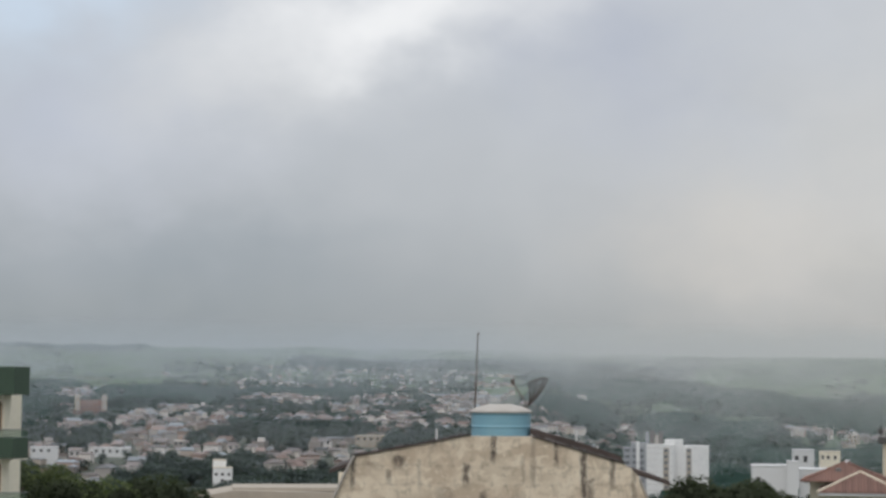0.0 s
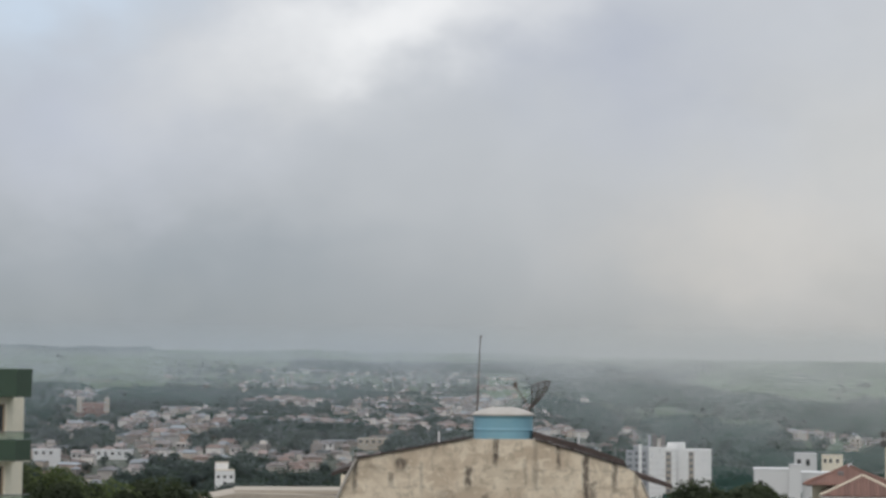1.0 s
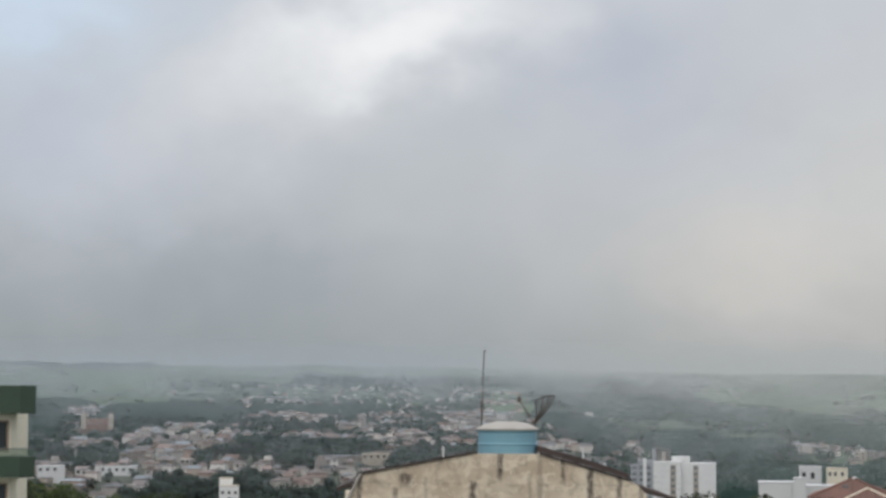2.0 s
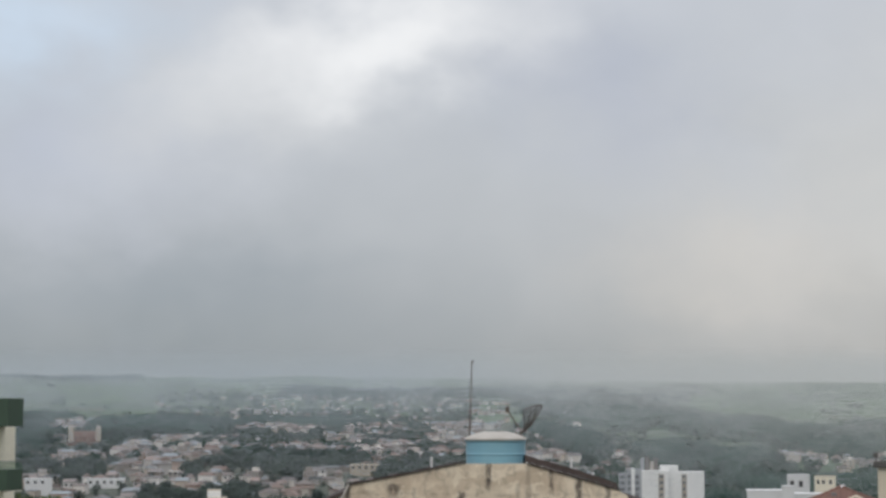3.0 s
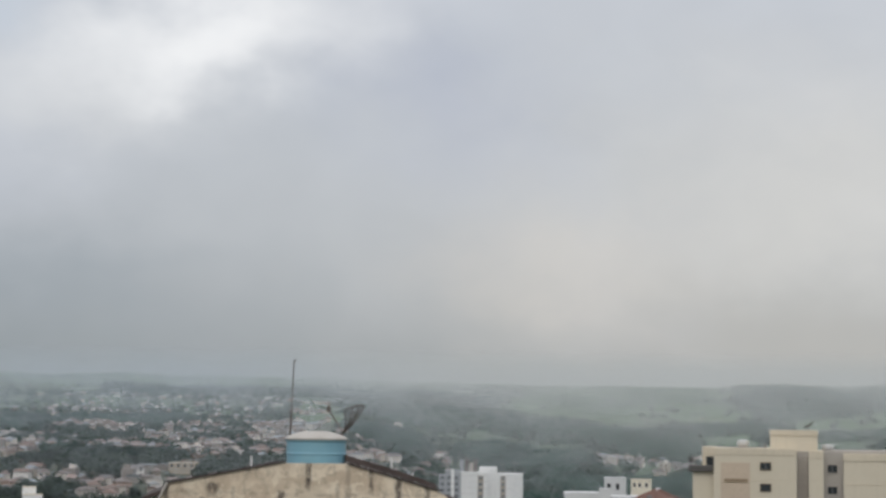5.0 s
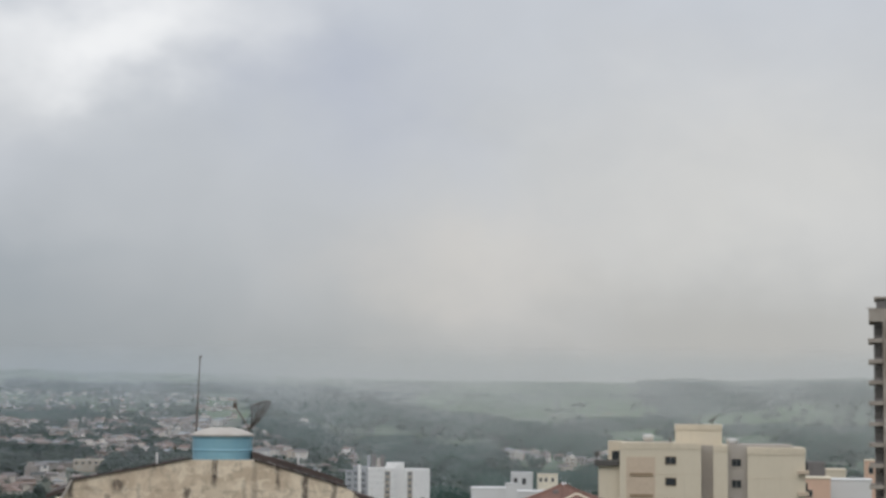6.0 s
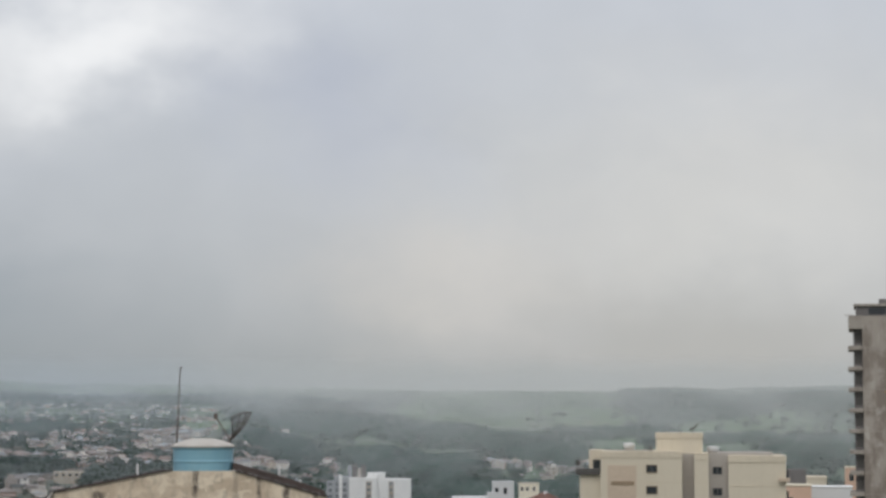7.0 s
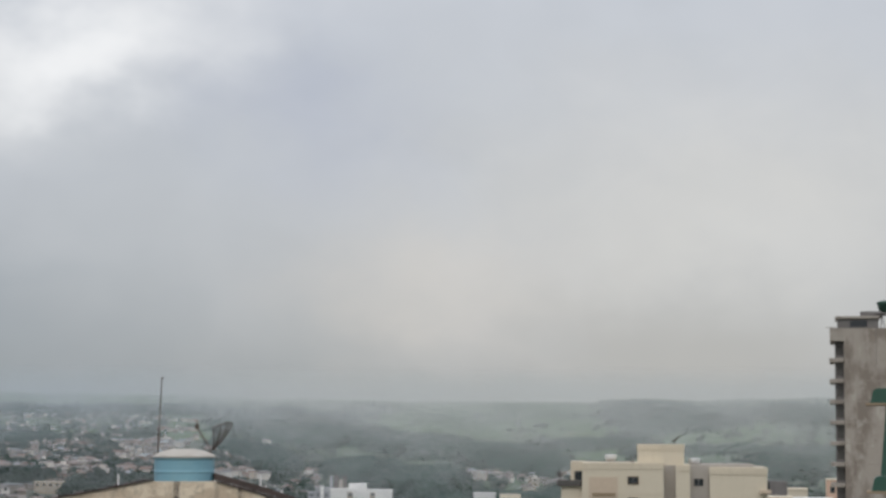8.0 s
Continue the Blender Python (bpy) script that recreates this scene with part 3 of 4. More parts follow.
def water_tank():
    t = thing("water_tank", pose(1.52, 51.0, 14.765), "round blue plastic water tank, white lid, on the gabled roof", "water tank")
    r = 0.765
    prof = [(r - 0.03, 0.0), (r - 0.014, 0.02), (r - 0.014, 0.05), (r - 0.010, 0.26), (r - 0.010, 0.28), (r + 0.006, 0.295), (r + 0.006, 0.315), (r - 0.010, 0.33), (r - 0.010, 0.35), (r - 0.004, 0.58), (r - 0.004, 0.61), (r + 0.02, 0.63), (r + 0.02, 0.675), (r - 0.02, 0.69)]
    part("body", lathe(prof, 56), M["tank_blue"], t, smooth=True)
    lid = [(r + 0.035, 0.655), (r + 0.035, 0.70), (r - 0.01, 0.72), (r * 0.8, 0.785), (r * 0.55, 0.84), (r * 0.3, 0.872), (0.12, 0.88), (0.04, 0.885)]
    bm = lathe(lid, 56)
    for v in bm.verts:
        a = math.atan2(v.co.y, v.co.x)
        rr = math.hypot(v.co.x, v.co.y)
        if 0.2 < rr < r:
            v.co.z += 0.012 * math.cos(8 * a)
    part("lid", bm, M["tank_lid"], t, "off-white domed lid", smooth=True)
    part("outlet_pipe", rod((r - 0.05, 0.1, 0.08), (r + 0.12, 0.15, 0.0), 0.025), M["pvc"], t)
    return t


def roof_mast():
    m = thing("roof_mast", pose(0.84, 51.6, 14.545), "thin dark metal mast leaning slightly above the tiled roof", "mast")
    part("lower_pole", rod((-0.02, 0, 0), (0.04, 0, 1.62), 0.024), M["rusty_metal"], m)
    part("upper_pole", rod((0.04, 0, 1.58), (0.085, 0, 2.90), 0.014), M["rusty_metal"], m)
    part("tip", rod((0.07, 0, 2.9), (0.13, 0, 2.93), 0.022), M["rusty_metal"], m)
    part("clamp", box(0.015, 0.065, -0.03, 0.03, 1.54, 1.66, 0.01), M["rusty_metal"], m)
    return m


def mesh_dish():
    """A parabolic mesh dish tipped up and to the right, with its feed on struts."""
    d = thing("satellite_dish", pose(2.22, 52.0, 14.57), "rusty open-mesh satellite dish behind the water tank", "satellite dish")
    part("pole", rod((0, 0, 0), (0, 0, 1.0), 0.035), M["rusty_metal"], d)
    # part of the panels is gone: a sector of mesh between four ribs and one bare rib are left
    ax = Vector((-0.518, 0.30, 0.801))
    e1 = Vector((0.84, 0, 0.543))
    e2 = Vector((-0.163, -0.954, 0.252))
    m = Matrix((( e1.x, e2.x, ax.x, 0.03), (e1.y, e2.y, ax.y, 0), (e1.z, e2.z, ax.z, 1.03), (0, 0, 0, 1)))
    R, depth = 0.84, 0.27
    def on_dish(r, deg):
        return m @ Vector((r * math.cos(radians(deg)), r * math.sin(radians(deg)), depth * (r / R) ** 2))
    first, last = 12, 68
    for deg in (first, 31, 50, last, 152):
        bm = bmesh.new()
        for s in range(6):
            rod(on_dish(R * s / 6, deg), on_dish(R * (s + 1) / 6, deg), 0.016, 5, bm=bm)
        part("rib", bm, M["rusty_metal"], d)
    bm = bmesh.new()
    for deg in range(first, last, 7):
        rod(on_dish(R, deg), on_dish(R, deg + 7), 0.018, 5, bm=bm)
    part("rim", bm, M["rusty_metal"], d)
    bm = bmesh.new()
    for j in range(2, 13):
        for deg in range(first, last, 14):
            rod(on_dish(R * j / 13, deg), on_dish(R * j / 13, deg + 14), 0.0032, 3, bm=bm)
    for i in range(1, 15):
        deg = first + (last - first) * i / 15
        for s in range(3):
            rod(on_dish(R * (0.2 + 0.26 * s), deg), on_dish(R * (0.46 + 0.26 * s), deg), 0.003, 3, bm=bm)
    part("wire_mesh", bm, M["rusty_metal"], d)
    tip = m @ Vector((0, 0, 0.74))
    part("feed_arm", rod(m @ Vector((0, 0, 0)), tip, 0.018, 6), M["rusty_metal"], d)
    part("feed", box(tip.x - 0.05, tip.x + 0.05, tip.y - 0.05, tip.y + 0.05, tip.z - 0.05, tip.z + 0.09, 0.015), M["rusty_metal"], d)
    part("feed_rod", rod(tip, tip + Vector((0.02, 0, 0.2)), 0.012, 5), M["rusty_metal"], d)
    return d


gable_building()
water_tank()
roof_mast()
mesh_dish()


# ---- blocks of flats ----
def window_unit(parent, x0, x1, z0, z1, y, lights=2, mat=None, shade=False):
    """A window set into a face at y: dark pane behind an aluminium surround."""
    win = part("window", box(x0, x1, y - 0.03, y + 0.10, z0, z1), M["dark_glass"], parent)
    f = 0.07
    bm = box(x0 - f, x1 + f, y - 0.07, y + 0.02, z1, z1 + f)
    box(x0 - f, x1 + f, y - 0.09, y + 0.02, z0 - f, z0, bm=bm)
    box(x0 - f, x0, y - 0.07, y + 0.02, z0, z1, bm=bm)
    box(x1, x1 + f, y - 0.07, y + 0.02, z0, z1, bm=bm)
    part("window_frame", bm, mat or M["grey_recess"], win)
    for i in range(1, lights):
        xm = x0 + (x1 - x0) * i / lights
        part("mullion", box(xm - 0.03, xm + 0.03, y - 0.055, y - 0.032, z0, z1), M["grey_metal"], win)
    return win


def roof_tank(m, r=0.78, h=0.55, label="round white water tank on the flat roof"):
    t = thing("roof_tank", m, label, "water tank", "tanks on the roof")
    part("body", lathe([(r * 0.9, 0), (r, h * 0.7), (r, h)], 24), M["white_paint"], t, smooth=True)
    part("lid", lathe([(r * 1.04, h), (r * 1.04, h + 0.06), (r * 0.5, h + 0.16), (0.05, h + 0.18)], 24), M["white_paint"], t, smooth=True)
    return t


def beige_flats():
    # front at y=0; x from the main block's left edge; z counted down from the roof line
    b = thing("apartment_building", facing(15.73, 265, 12.55), "beige apartment building with flat roof and few small windows", "building")
    deep, foot = 14.0, -24.0
    P, B, T, G = M["beige_paint"], M["beige_band"], M["tan_paint"], M["grey_recess"]
    o = -12.1
    def X(px):
        return o + (px - 1100) / 13.2
    part("wall", box(X(1100), X(1242), 0, deep, foot, -0.85), P, b, "beige painted render")
    part("parapet", box(X(1100) - 0.05, X(1242), -0.06, deep, -0.848, 0.0), B, b)
    # recess walls carry their shade as a darker grey base colour
    part("recess_wall", box(X(1242), X(1263), 2.2, deep, foot, -0.35), G, b, "grey-brown recess with shade painted in")
    part("wall", box(X(1263), X(1288), 0, deep, foot, -1.1), P, b)
    part("parapet", box(X(1263), X(1288), -0.06, deep, -1.098, -0.25), B, b)
    part("recess_wall", box(X(1288), X(1322), 1.3, deep, foot, -0.4), G, b, "grey recess with windows and shade painted in")
    part("wall", box(X(1322), X(1421), 0, deep, foot, -1.45), P, b)
    part("parapet", box(X(1322) - 0.05, X(1421) + 0.05, -0.08, deep, -1.448, -0.55), B, b)
    part("roof_slab", box(X(1290), X(1400), 3.0, deep, -0.55, -0.18), G, b)
    part("panel", box(X(1112), X(1162), -0.05, 0.02, foot, -1.9), T, b, "tan rendered panel")
    part("lift_house", box(X(1196), X(1278), 3.0, 9.0, -0.4, 2.35), P, b)
    part("lift_house_cap", box(X(1195), X(1279), 2.9, 9.1, 1.75, 2.45), B, b)
    part("wing", box(X(1062), X(1100) - 0.06, 1.5, 10.0, foot, -3.2), P, b)
    part("wing_block", box(X(1077), X(1100) - 0.06, 4.0, 10.0, -3.2, 0.12), B, b)
    part("planter", box(X(1055), X(1098), 1.0, 2.4, -3.2, -2.35, 0.08), M["shaft_dark"], b, "dark roof terrace rail and planter")
    part("terrace_vent", box(X(1055), X(1063), 1.2, 2.2, -1.9, -1.2, 0.08), M["shaft_dark"], b)
    part("terrace_post", rod((X(1059), 1.7, -2.35), (X(1059), 1.7, -1.9), 0.06), M["shaft_dark"], b)
    part("terrace_opening", box(X(1084), X(1098), 3.9, 4.0, -3.1, -1.2), M["dark_glass"], b)
    for i in range(7):
        z = -1.85 - 2.8 * i
        window_unit(b, X(1180), X(1198), z - 0.95, z, 0.0, 2 if i != 1 else 1, M["brown_paint"])
        window_unit(b, X(1295), X(1311), z - 1.20, z - 0.22, 1.3, 2)
        part("sill_band", box(X(1118), X(1158), -0.12, -0.052, z - 2.6, z - 2.15), M["brown_paint"], b, "brown band under a blind window")
        part("floor_line", box(X(1322), X(1421), -0.035, 0.0, z - 2.72, z - 2.62), B, b)
        part("floor_line", box(X(1162), X(1242), -0.03, 0.0, z - 2.30, z - 2.22), B, b)
        part("floor_line", box(X(1263), X(1288), -0.03, 0.0, z - 2.30, z - 2.22), B, b)
        part("balcony", box(X(1408), X(1427), -0.7, -0.1, z - 2.1, z - 1.6, 0.03), T, b, "tan ledge")
        part("side_opening", box(X(1421) + 0.003, X(1425), 0.6, 1.6, z - 1.6, z - 0.5), M["dark_glass"], b)
    part("roof_aerial", rod((X(1262), 5, 2.45), (X(1262), 5, 3.2), 0.07), M["shaft_dark"], b)
    bm = rod((X(1255), 5, 2.85), (X(1266), 5, 3.15), 0.16, 6, 0.1)
    rod((X(1262), 5, 3.0), (X(1270), 5, 3.65), 0.11, bm=bm)
    part("roof_aerial", bm, M["shaft_dark"], b, "small dark rooftop aerial")
    base = b.matrix_basis
    roof_tank(base @ pose(X(1148), 5.0, 0.35))
    roof_tank(base @ pose(X(1296), 4.5, -0.1))
    for px, py, z0, z1 in ((1148, 5.0, -0.5, 0.35), (1296, 4.5, -0.6, -0.1)):
        part("tank_plinth", box(X(px) - 0.6, X(px) + 0.6, py - 0.6, py + 0.6, z0, z1), G, b)
    part("roof_rail", box(X(1112), X(1190), 2.0, 2.06, 0.05, 0.10), M["dark_concrete"], b)
    part("roof_vent", box(X(1186), X(1190), 2.0, 2.4, 0.0, 0.6), M["dark_concrete"], b)
    return b


def concrete_tower():
    # local x from the left edge of the broad wall, z from the underside of the crown
    b = thing("concrete_tower", facing(20.55, 275, 29.07), "tall unfinished bare concrete tower with stained wall and projecting slabs", "building")
    C, D = M["raw_concrete"], M["dark_concrete"]
    foot = -42.0
    part("wall", box(0.0, 15.0, 0.0, 12.0, foot, 1.75), tower_concrete(), b, "broad blank stained concrete wall")
    # the shaft's shade is put into its darker concrete colour
    part("stair_shaft", box(-1.2, -0.002, 1.0, 11.0, foot, 0.0), D, b, "strip beside the wall with shade painted in")
    part("crown", box(-1.85, 0.0, -0.15, 11.0, 0.0, 1.8, 0.03), C, b, "projecting concrete parapet box")
    part("pour_line", box(4.3, 4.36, -0.03, 0.0, -3.4, 1.7), D, b)
    for i in range(14):
        z = -2.55 - 2.83 * i
        part("slab", box(-1.95, -0.05, 0.2, 9.0, z - 0.28, z + 0.28, 0.03), C, b, "projecting balcony slab edge")
        part("shaft_opening", box(-1.05, -0.12, 0.94, 0.998, z + 0.7, z + 2.0), M["shaft_dark"], b, "dark opening")
        part("pour_line", box(0.05, 14.9, -0.02, 0.0, z - 0.04, z + 0.04), C, b)
    part("roof_room", box(-0.85, 4.7, 0.8, 8.0, 1.8, 3.1), D, b)
    part("roof_slab", box(-1.1, 4.9, 0.5, 8.3, 3.1, 3.45, 0.04), C, b)
    part("roof_opening", box(0.9, 3.2, 0.74, 0.80, 2.0, 2.9), M["dark_glass"], b)
    part("upper_slab", box(2.3, 5.2, 1.5, 6.0, 3.45, 4.15, 0.05), D, b)
    part("strut", rod((5.0, 2.0, 1.75), (5.3, 2.0, 4.1), 0.07), D, b)
    part("strut", rod((5.6, 2.0, 1.75), (5.2, 2.0, 3.6), 0.05), D, b)
    part("tank_deck", box(4.3, 8.0, 1.0, 5.0, 3.72, 3.95, 0.04), D, b)
    part("site_rail", rod((-2.3, 0, 1.86), (-1.0, 0, 1.86), 0.04), C, b)
    part("post", box(7.2, 7.6, 1.5, 4.5, 1.75, 3.72), D, b)
    m = b.matrix_basis @ pose(5.75, 2.6, 3.95)
    t = thing("roof_tank", m, "green plastic water tank on top of the concrete tower", "water tank")
    part("body", lathe([(0.85, 0), (1.15, 1.2), (1.22, 1.25), (1.22, 1.4)], 28), M["green_paint"], t, smooth=True)
    part("lid", lathe([(1.25, 1.4), (1.25, 1.48), (0.6, 1.7), (0.05, 1.74)], 28), M["green_paint"], t, smooth=True)
    return b


def balcony_block(m, name_label, levels, wide, deep):
    """Cream flats with dark green balcony parapets, glass rails; front corner at x=0, balconies to the right edge."""
    b = thing("apartment_building", m, name_label, "building")
    part("wall", box(-wide, -1.05, 0.6, 1.15, -17.2, -1.2), M["cream_paint"], b, "cream painted wall")
    part("wall", box(-wide, -6.5, 1.16, deep, -17.2, -1.2), M["cream_paint"], b, "cream painted wall")
    for i in range(levels):
        z = -3.0 * i
        top, low = (0.0, -1.36) if i == 0 else (-0.38, -1.40)
        part("parapet", box(-wide, 0.0, 0.0, 1.22, z + low, z + top, 0.02), M["green_tile"], b, "dark green tiled balcony parapet")
        if i:
            rail = part("glass_rail", box(-wide, -0.06, 0.05, 0.07, z - 0.37, z - 0.04), glass, b, "clear glass balcony rail")
            part("hand_rail", box(-wide, 0.02, 0.02, 0.10, z - 0.04, z + 0.0), M["grey_metal"], rail)
            rail = part("glass_rail", box(-0.06, -0.04, 0.08, 1.2, z - 0.37, z - 0.04), glass, b, "clear glass balcony rail")
            part("hand_rail", box(-0.10, 0.02, 0.11, 1.2, z - 0.04, z + 0.0), M["grey_metal"], rail)
            part("balcony_floor", box(-wide, -0.03, 0.1, 1.2, z - 1.46, z - 1.402), M["cream_paint"], b)
        window_unit(b, -2.8, -1.2, z - 3.05, z - 1.75, 0.6, 2, M["brown_paint"])
    return b


def clear_glass():
    m = bpy.data.materials.new("clear_glass")
    m.use_nodes = True
    n = Nodes(m.node_tree)
    a = n.add("ShaderNodeBsdfTransparent", {"Color": (0.78, 0.84, 0.82)})
    b = n.add("ShaderNodeBsdfGlossy", {"Roughness": 0.05})
    mix = n.add("ShaderNodeMixShader", {0: 0.15, 1: a.outputs[0], 2: b.outputs[0]})
    n.add("ShaderNodeOutputMaterial", {0: mix.outputs[0]})
    return m


glass = clear_glass()
beige_flats()
concrete_tower()
balcony_block(facing(-12.18, 97, 16.97) @ pose(0, 0, 0, 0, 0, -38), "cream apartment building with dark green balconies and glass rails", 5, 9.0, 9.0)


def green_balconies():
    b = thing("balcony_stack", facing(21.26, 110, 18.62), "green painted balconies on a narrow building beside the tower", "building")
    G = M["green_paint"]
    part("wall", box(1.2, 8.0, 1.6, 9.0, -21.0, 1.5), M["raw_concrete"], b)
    for i in range(4):
        z = -4.75 * i
        part("parapet", prism([(0.0, z - 0.75), (0.15, z - 0.1), (0.35, z + 0.05), (7.5, z + 0.05), (7.5, z - 0.75)], 0.0, 2.4), G, b)
        part("slab", box(-0.25, 7.6, -0.1, 2.4, z - 0.88, z - 0.752, 0.02), M["brown_paint"], b)
        part("screen", prism([(0.85, z - 0.88), (0.5, z - 4.68), (7.0, z - 4.68), (7.0, z - 0.88)], 0.6, 0.66), G, b, "green screen between the balconies")
    return b


green_balconies()


def white_flats():
    b = thing("apartment_building", facing(6.7, 900, -8.0), "white slab apartment block with rows of small windows", "building")
    P, G = M["bright_white"], M["grey_recess"]
    foot = -34.0
    def X(px):
        return (px - 1195) / 3.889
    part("wing", box(X(1145), X(1193), 0, 14, foot, 0.1), P, b)
    part("wing", box(X(1209), X(1254), 0.5, 14, foot, -0.5), P, b)
    part("core", box(X(1177), X(1209), 3.0, 14, foot, 2.3), P, b)
    part("rear_wing", box(X(1118), X(1145) - 0.05, 5, 14, foot, 0.6), M["cool_grey"], b, "cool grey wing with tall windows")
    part("rear_pier", box(X(1127), X(1133), 4.7, 5.0, foot, 1.4), P, b, "white pier between the windows")
    part("rear_wing", box(X(1105), X(1118) - 0.05, 7, 14, foot, -1.5), M["cool_grey"], b, "cool grey wing with tall windows")
    part("stair_tower", box(X(1143), X(1149), 6, 10, 0.1, 5.5), M["cool_grey"], b)
    part("stair_tower", box(X(1151), X(1159), 6, 11, 0.1, 6.2), M["dark_concrete"], b, "dark brown-grey stair tower")
    part("stair_tower", box(X(1160), X(1166), 6, 11, 0.1, 4.2), G, b)
    part("stair_tower", box(X(1166), X(1174), 6.2, 11, 0.1, 5.6), M["dark_concrete"], b, "dark brown-grey stair tower")
    # window recesses: their shade is painted as flat darker strips on the wall
    for a, c, y in ((1174.5, 1184.5, 0.0), (1214.5, 1223.5, 0.5)):
        part("window_strip", box(X(a), X(c), y - 0.03, y + 0.02, foot, -1.6), M["dull_render"], b, "flat darker strip standing in for a shaded window recess")
    for i in range(9):
        z = -2.0 - 2.75 * i
        for a, c, y in ((1176, 1183, 0.0), (1216, 1222, 0.5)):
            part("window", box(X(a), X(c), y - 0.06, y + 0.05, z - 1.2, z), M["far_window"], b)
        for a, c in ((1121, 1127), (1133, 1140)):
            part("window", box(X(a), X(c), 4.94, 5.05, z - 1.6, z), M["far_window"], b)
        part("window", box(X(1108), X(1115), 6.94, 7.05, z - 1.6, z - 0.3), M["far_window"], b)
        part("floor_line", box(X(1145), X(1193), -0.04, 0.0, z + 0.6, z + 0.72), G, b)
    part("pier", box(X(1155), X(1157), -0.15, 0.0, foot, 0.1), P, b)
    part("pier", box(X(1233), X(1235), 0.35, 0.5, foot, -0.5), P, b)
    return b


white_flats()


# ---- nearer single buildings ----
def plain_block(m, w, d, h, wall, label, windows=(), cap=True, name="building"):
    """A flat-roofed building: walls, coping, roof slab, and windows given as (x0, x1, z0, z1)."""
    b = thing(name, m, label, "building")
    part("wall", box(0, w, 0, d, -14, h - 0.25), M[wall], b)
    if cap:
        part("coping", box(-0.1, w + 0.1, -0.1, d + 0.1, h - 0.248, h, 0.02), M["beige_band"] if wall != "white_paint" else M["white_paint"], b)
    for x0, x1, z0, z1 in windows:
        window_unit(b, x0, x1, z0, z1, 0.0, 2 if x1 - x0 > 1 else 1)
    return b


def low_flat_roof():
    b = thing("low_building", facing(-6.98, 200, -0.25), "low cream building with a broad flat roof", "building")
    part("wall", box(0, 15.5, 0, 12, -8, 4.9), M["dull_render"], b)
    part("roof_slab", prism([(-0.4, 4.9), (16, 4.9), (16, 5.15), (-0.4, 5.15)], -0.4, 12), M["brown_paint"], b, "dark brown roof edge")
    part("roof_deck", prism([(0.2, 5.16), (15.6, 5.16), (15.6, 5.75), (3.6, 6.05), (0.2, 5.45)], 0.3, 11), M["dull_render"], b)
    part("roof_step", box(3.5, 15.5, 2, 10, 5.9, 6.25), M["dull_render"], b)
    return b


def terracotta_house():
    h = thing("house", facing(11.6, 130, 9.55), "house with terracotta hipped tile roof and white eaves", "house")
    part("wall", box(-1.6, 3.0, 1.0, 8.6, -12, -0.2), M["cream_paint"], h)
    part("eaves", box(-2.0, 3.4, 0.6, 8.9, -0.2, 0.0, 0.03), M["white_paint"], h, "white boxed eaves")
    part("wall", box(-2.7, 2.4, 9.0, 13, -12, 0.5), M["cream_paint"], h)
    v = [(-2.05, 0.55, 0.0), (3.45, 0.55, 0.0), (3.45, 9, 0.0), (-2.05, 9, 0.0), (0.6, 4.8, 1.12), (0.8, 4.8, 1.12)]
    front = part("roof", mesh_of(v, [(0, 1, 5, 4), (1, 2, 5), (2, 3, 4, 5), (3, 0, 4), (3, 2, 1, 0)]), M["roof_tile"], h, "terracotta tile roof")
    v = [(-3.2, 5.5, 0.50), (2.8, 5.5, 0.50), (2.8, 13.5, 0.50), (-3.2, 13.5, 0.50), (-0.25, 9.5, 1.68), (-0.1, 9.5, 1.68)]
    rear = part("roof", mesh_of(v, [(0, 1, 5, 4), (1, 2, 5), (2, 3, 4, 5), (3, 0, 4), (3, 2, 1, 0)]), M["roof_tile"], h, "terracotta tile roof")
    # rows of barrel tiles on the front slope, and pale ridge caps
    def slope_rows(roof, eave_a, eave_b, ridge_a, ridge_b, count):
        for i in range(count):
            p = Vector(eave_a).lerp(Vector(eave_b), (i + 0.5) / count)
            up = min(1.0, (p.x - eave_a[0]) / (ridge_a[0] - eave_a[0]), (eave_b[0] - p.x) / (eave_b[0] - ridge_b[0]))
            q = Vector((p.x, p.y + up * (ridge_a[1] - p.y), p.z + up * (ridge_a[2] - p.z)))
            part("barrel_tile", rod(p + Vector((0, 0, 0.02)), q + Vector((0, 0, 0.02)), 0.075, 6, 0.07), M["roof_tile"], roof)
    slope_rows(front, (-1.95, 0.6, 0), (3.35, 0.6, 0), (0.6, 4.8, 1.12), (0.8, 4.8, 1.12), 26)
    slope_rows(rear, (-3.1, 5.6, 0.5), (2.7, 5.6, 0.5), (-0.25, 9.5, 1.68), (-0.1, 9.5, 1.68), 28)
    for a, b in (((-2.05, 0.55, 0.05), (0.6, 4.8, 1.17)), ((3.45, 0.55, 0.05), (0.8, 4.8, 1.17)), ((0.6, 4.8, 1.17), (0.8, 4.8, 1.17))):
        part("ridge_cap", rod(a, b, 0.10), M["beige_band"], front, "pale mortared ridge cap")
    part("ridge_cap", rod((-0.3, 9.5, 1.73), (2.8, 5.5, 0.55), 0.10), M["roof_tile"], rear)
    part("ridge_cap", rod((-3.2, 5.5, 0.55), (-0.2, 9.5, 1.73), 0.10), M["roof_tile"], rear)
    part("vent", box(-0.95, -0.55, 7.4, 7.9, 0.95, 1.35, 0.05), M["dark_concrete"], h)
    part("skylight", lathe([(0.20, 1.6), (0.20, 1.74), (0.1, 1.82)], 12, (-0.18, 9.4)), M["white_paint"], h)
    return h


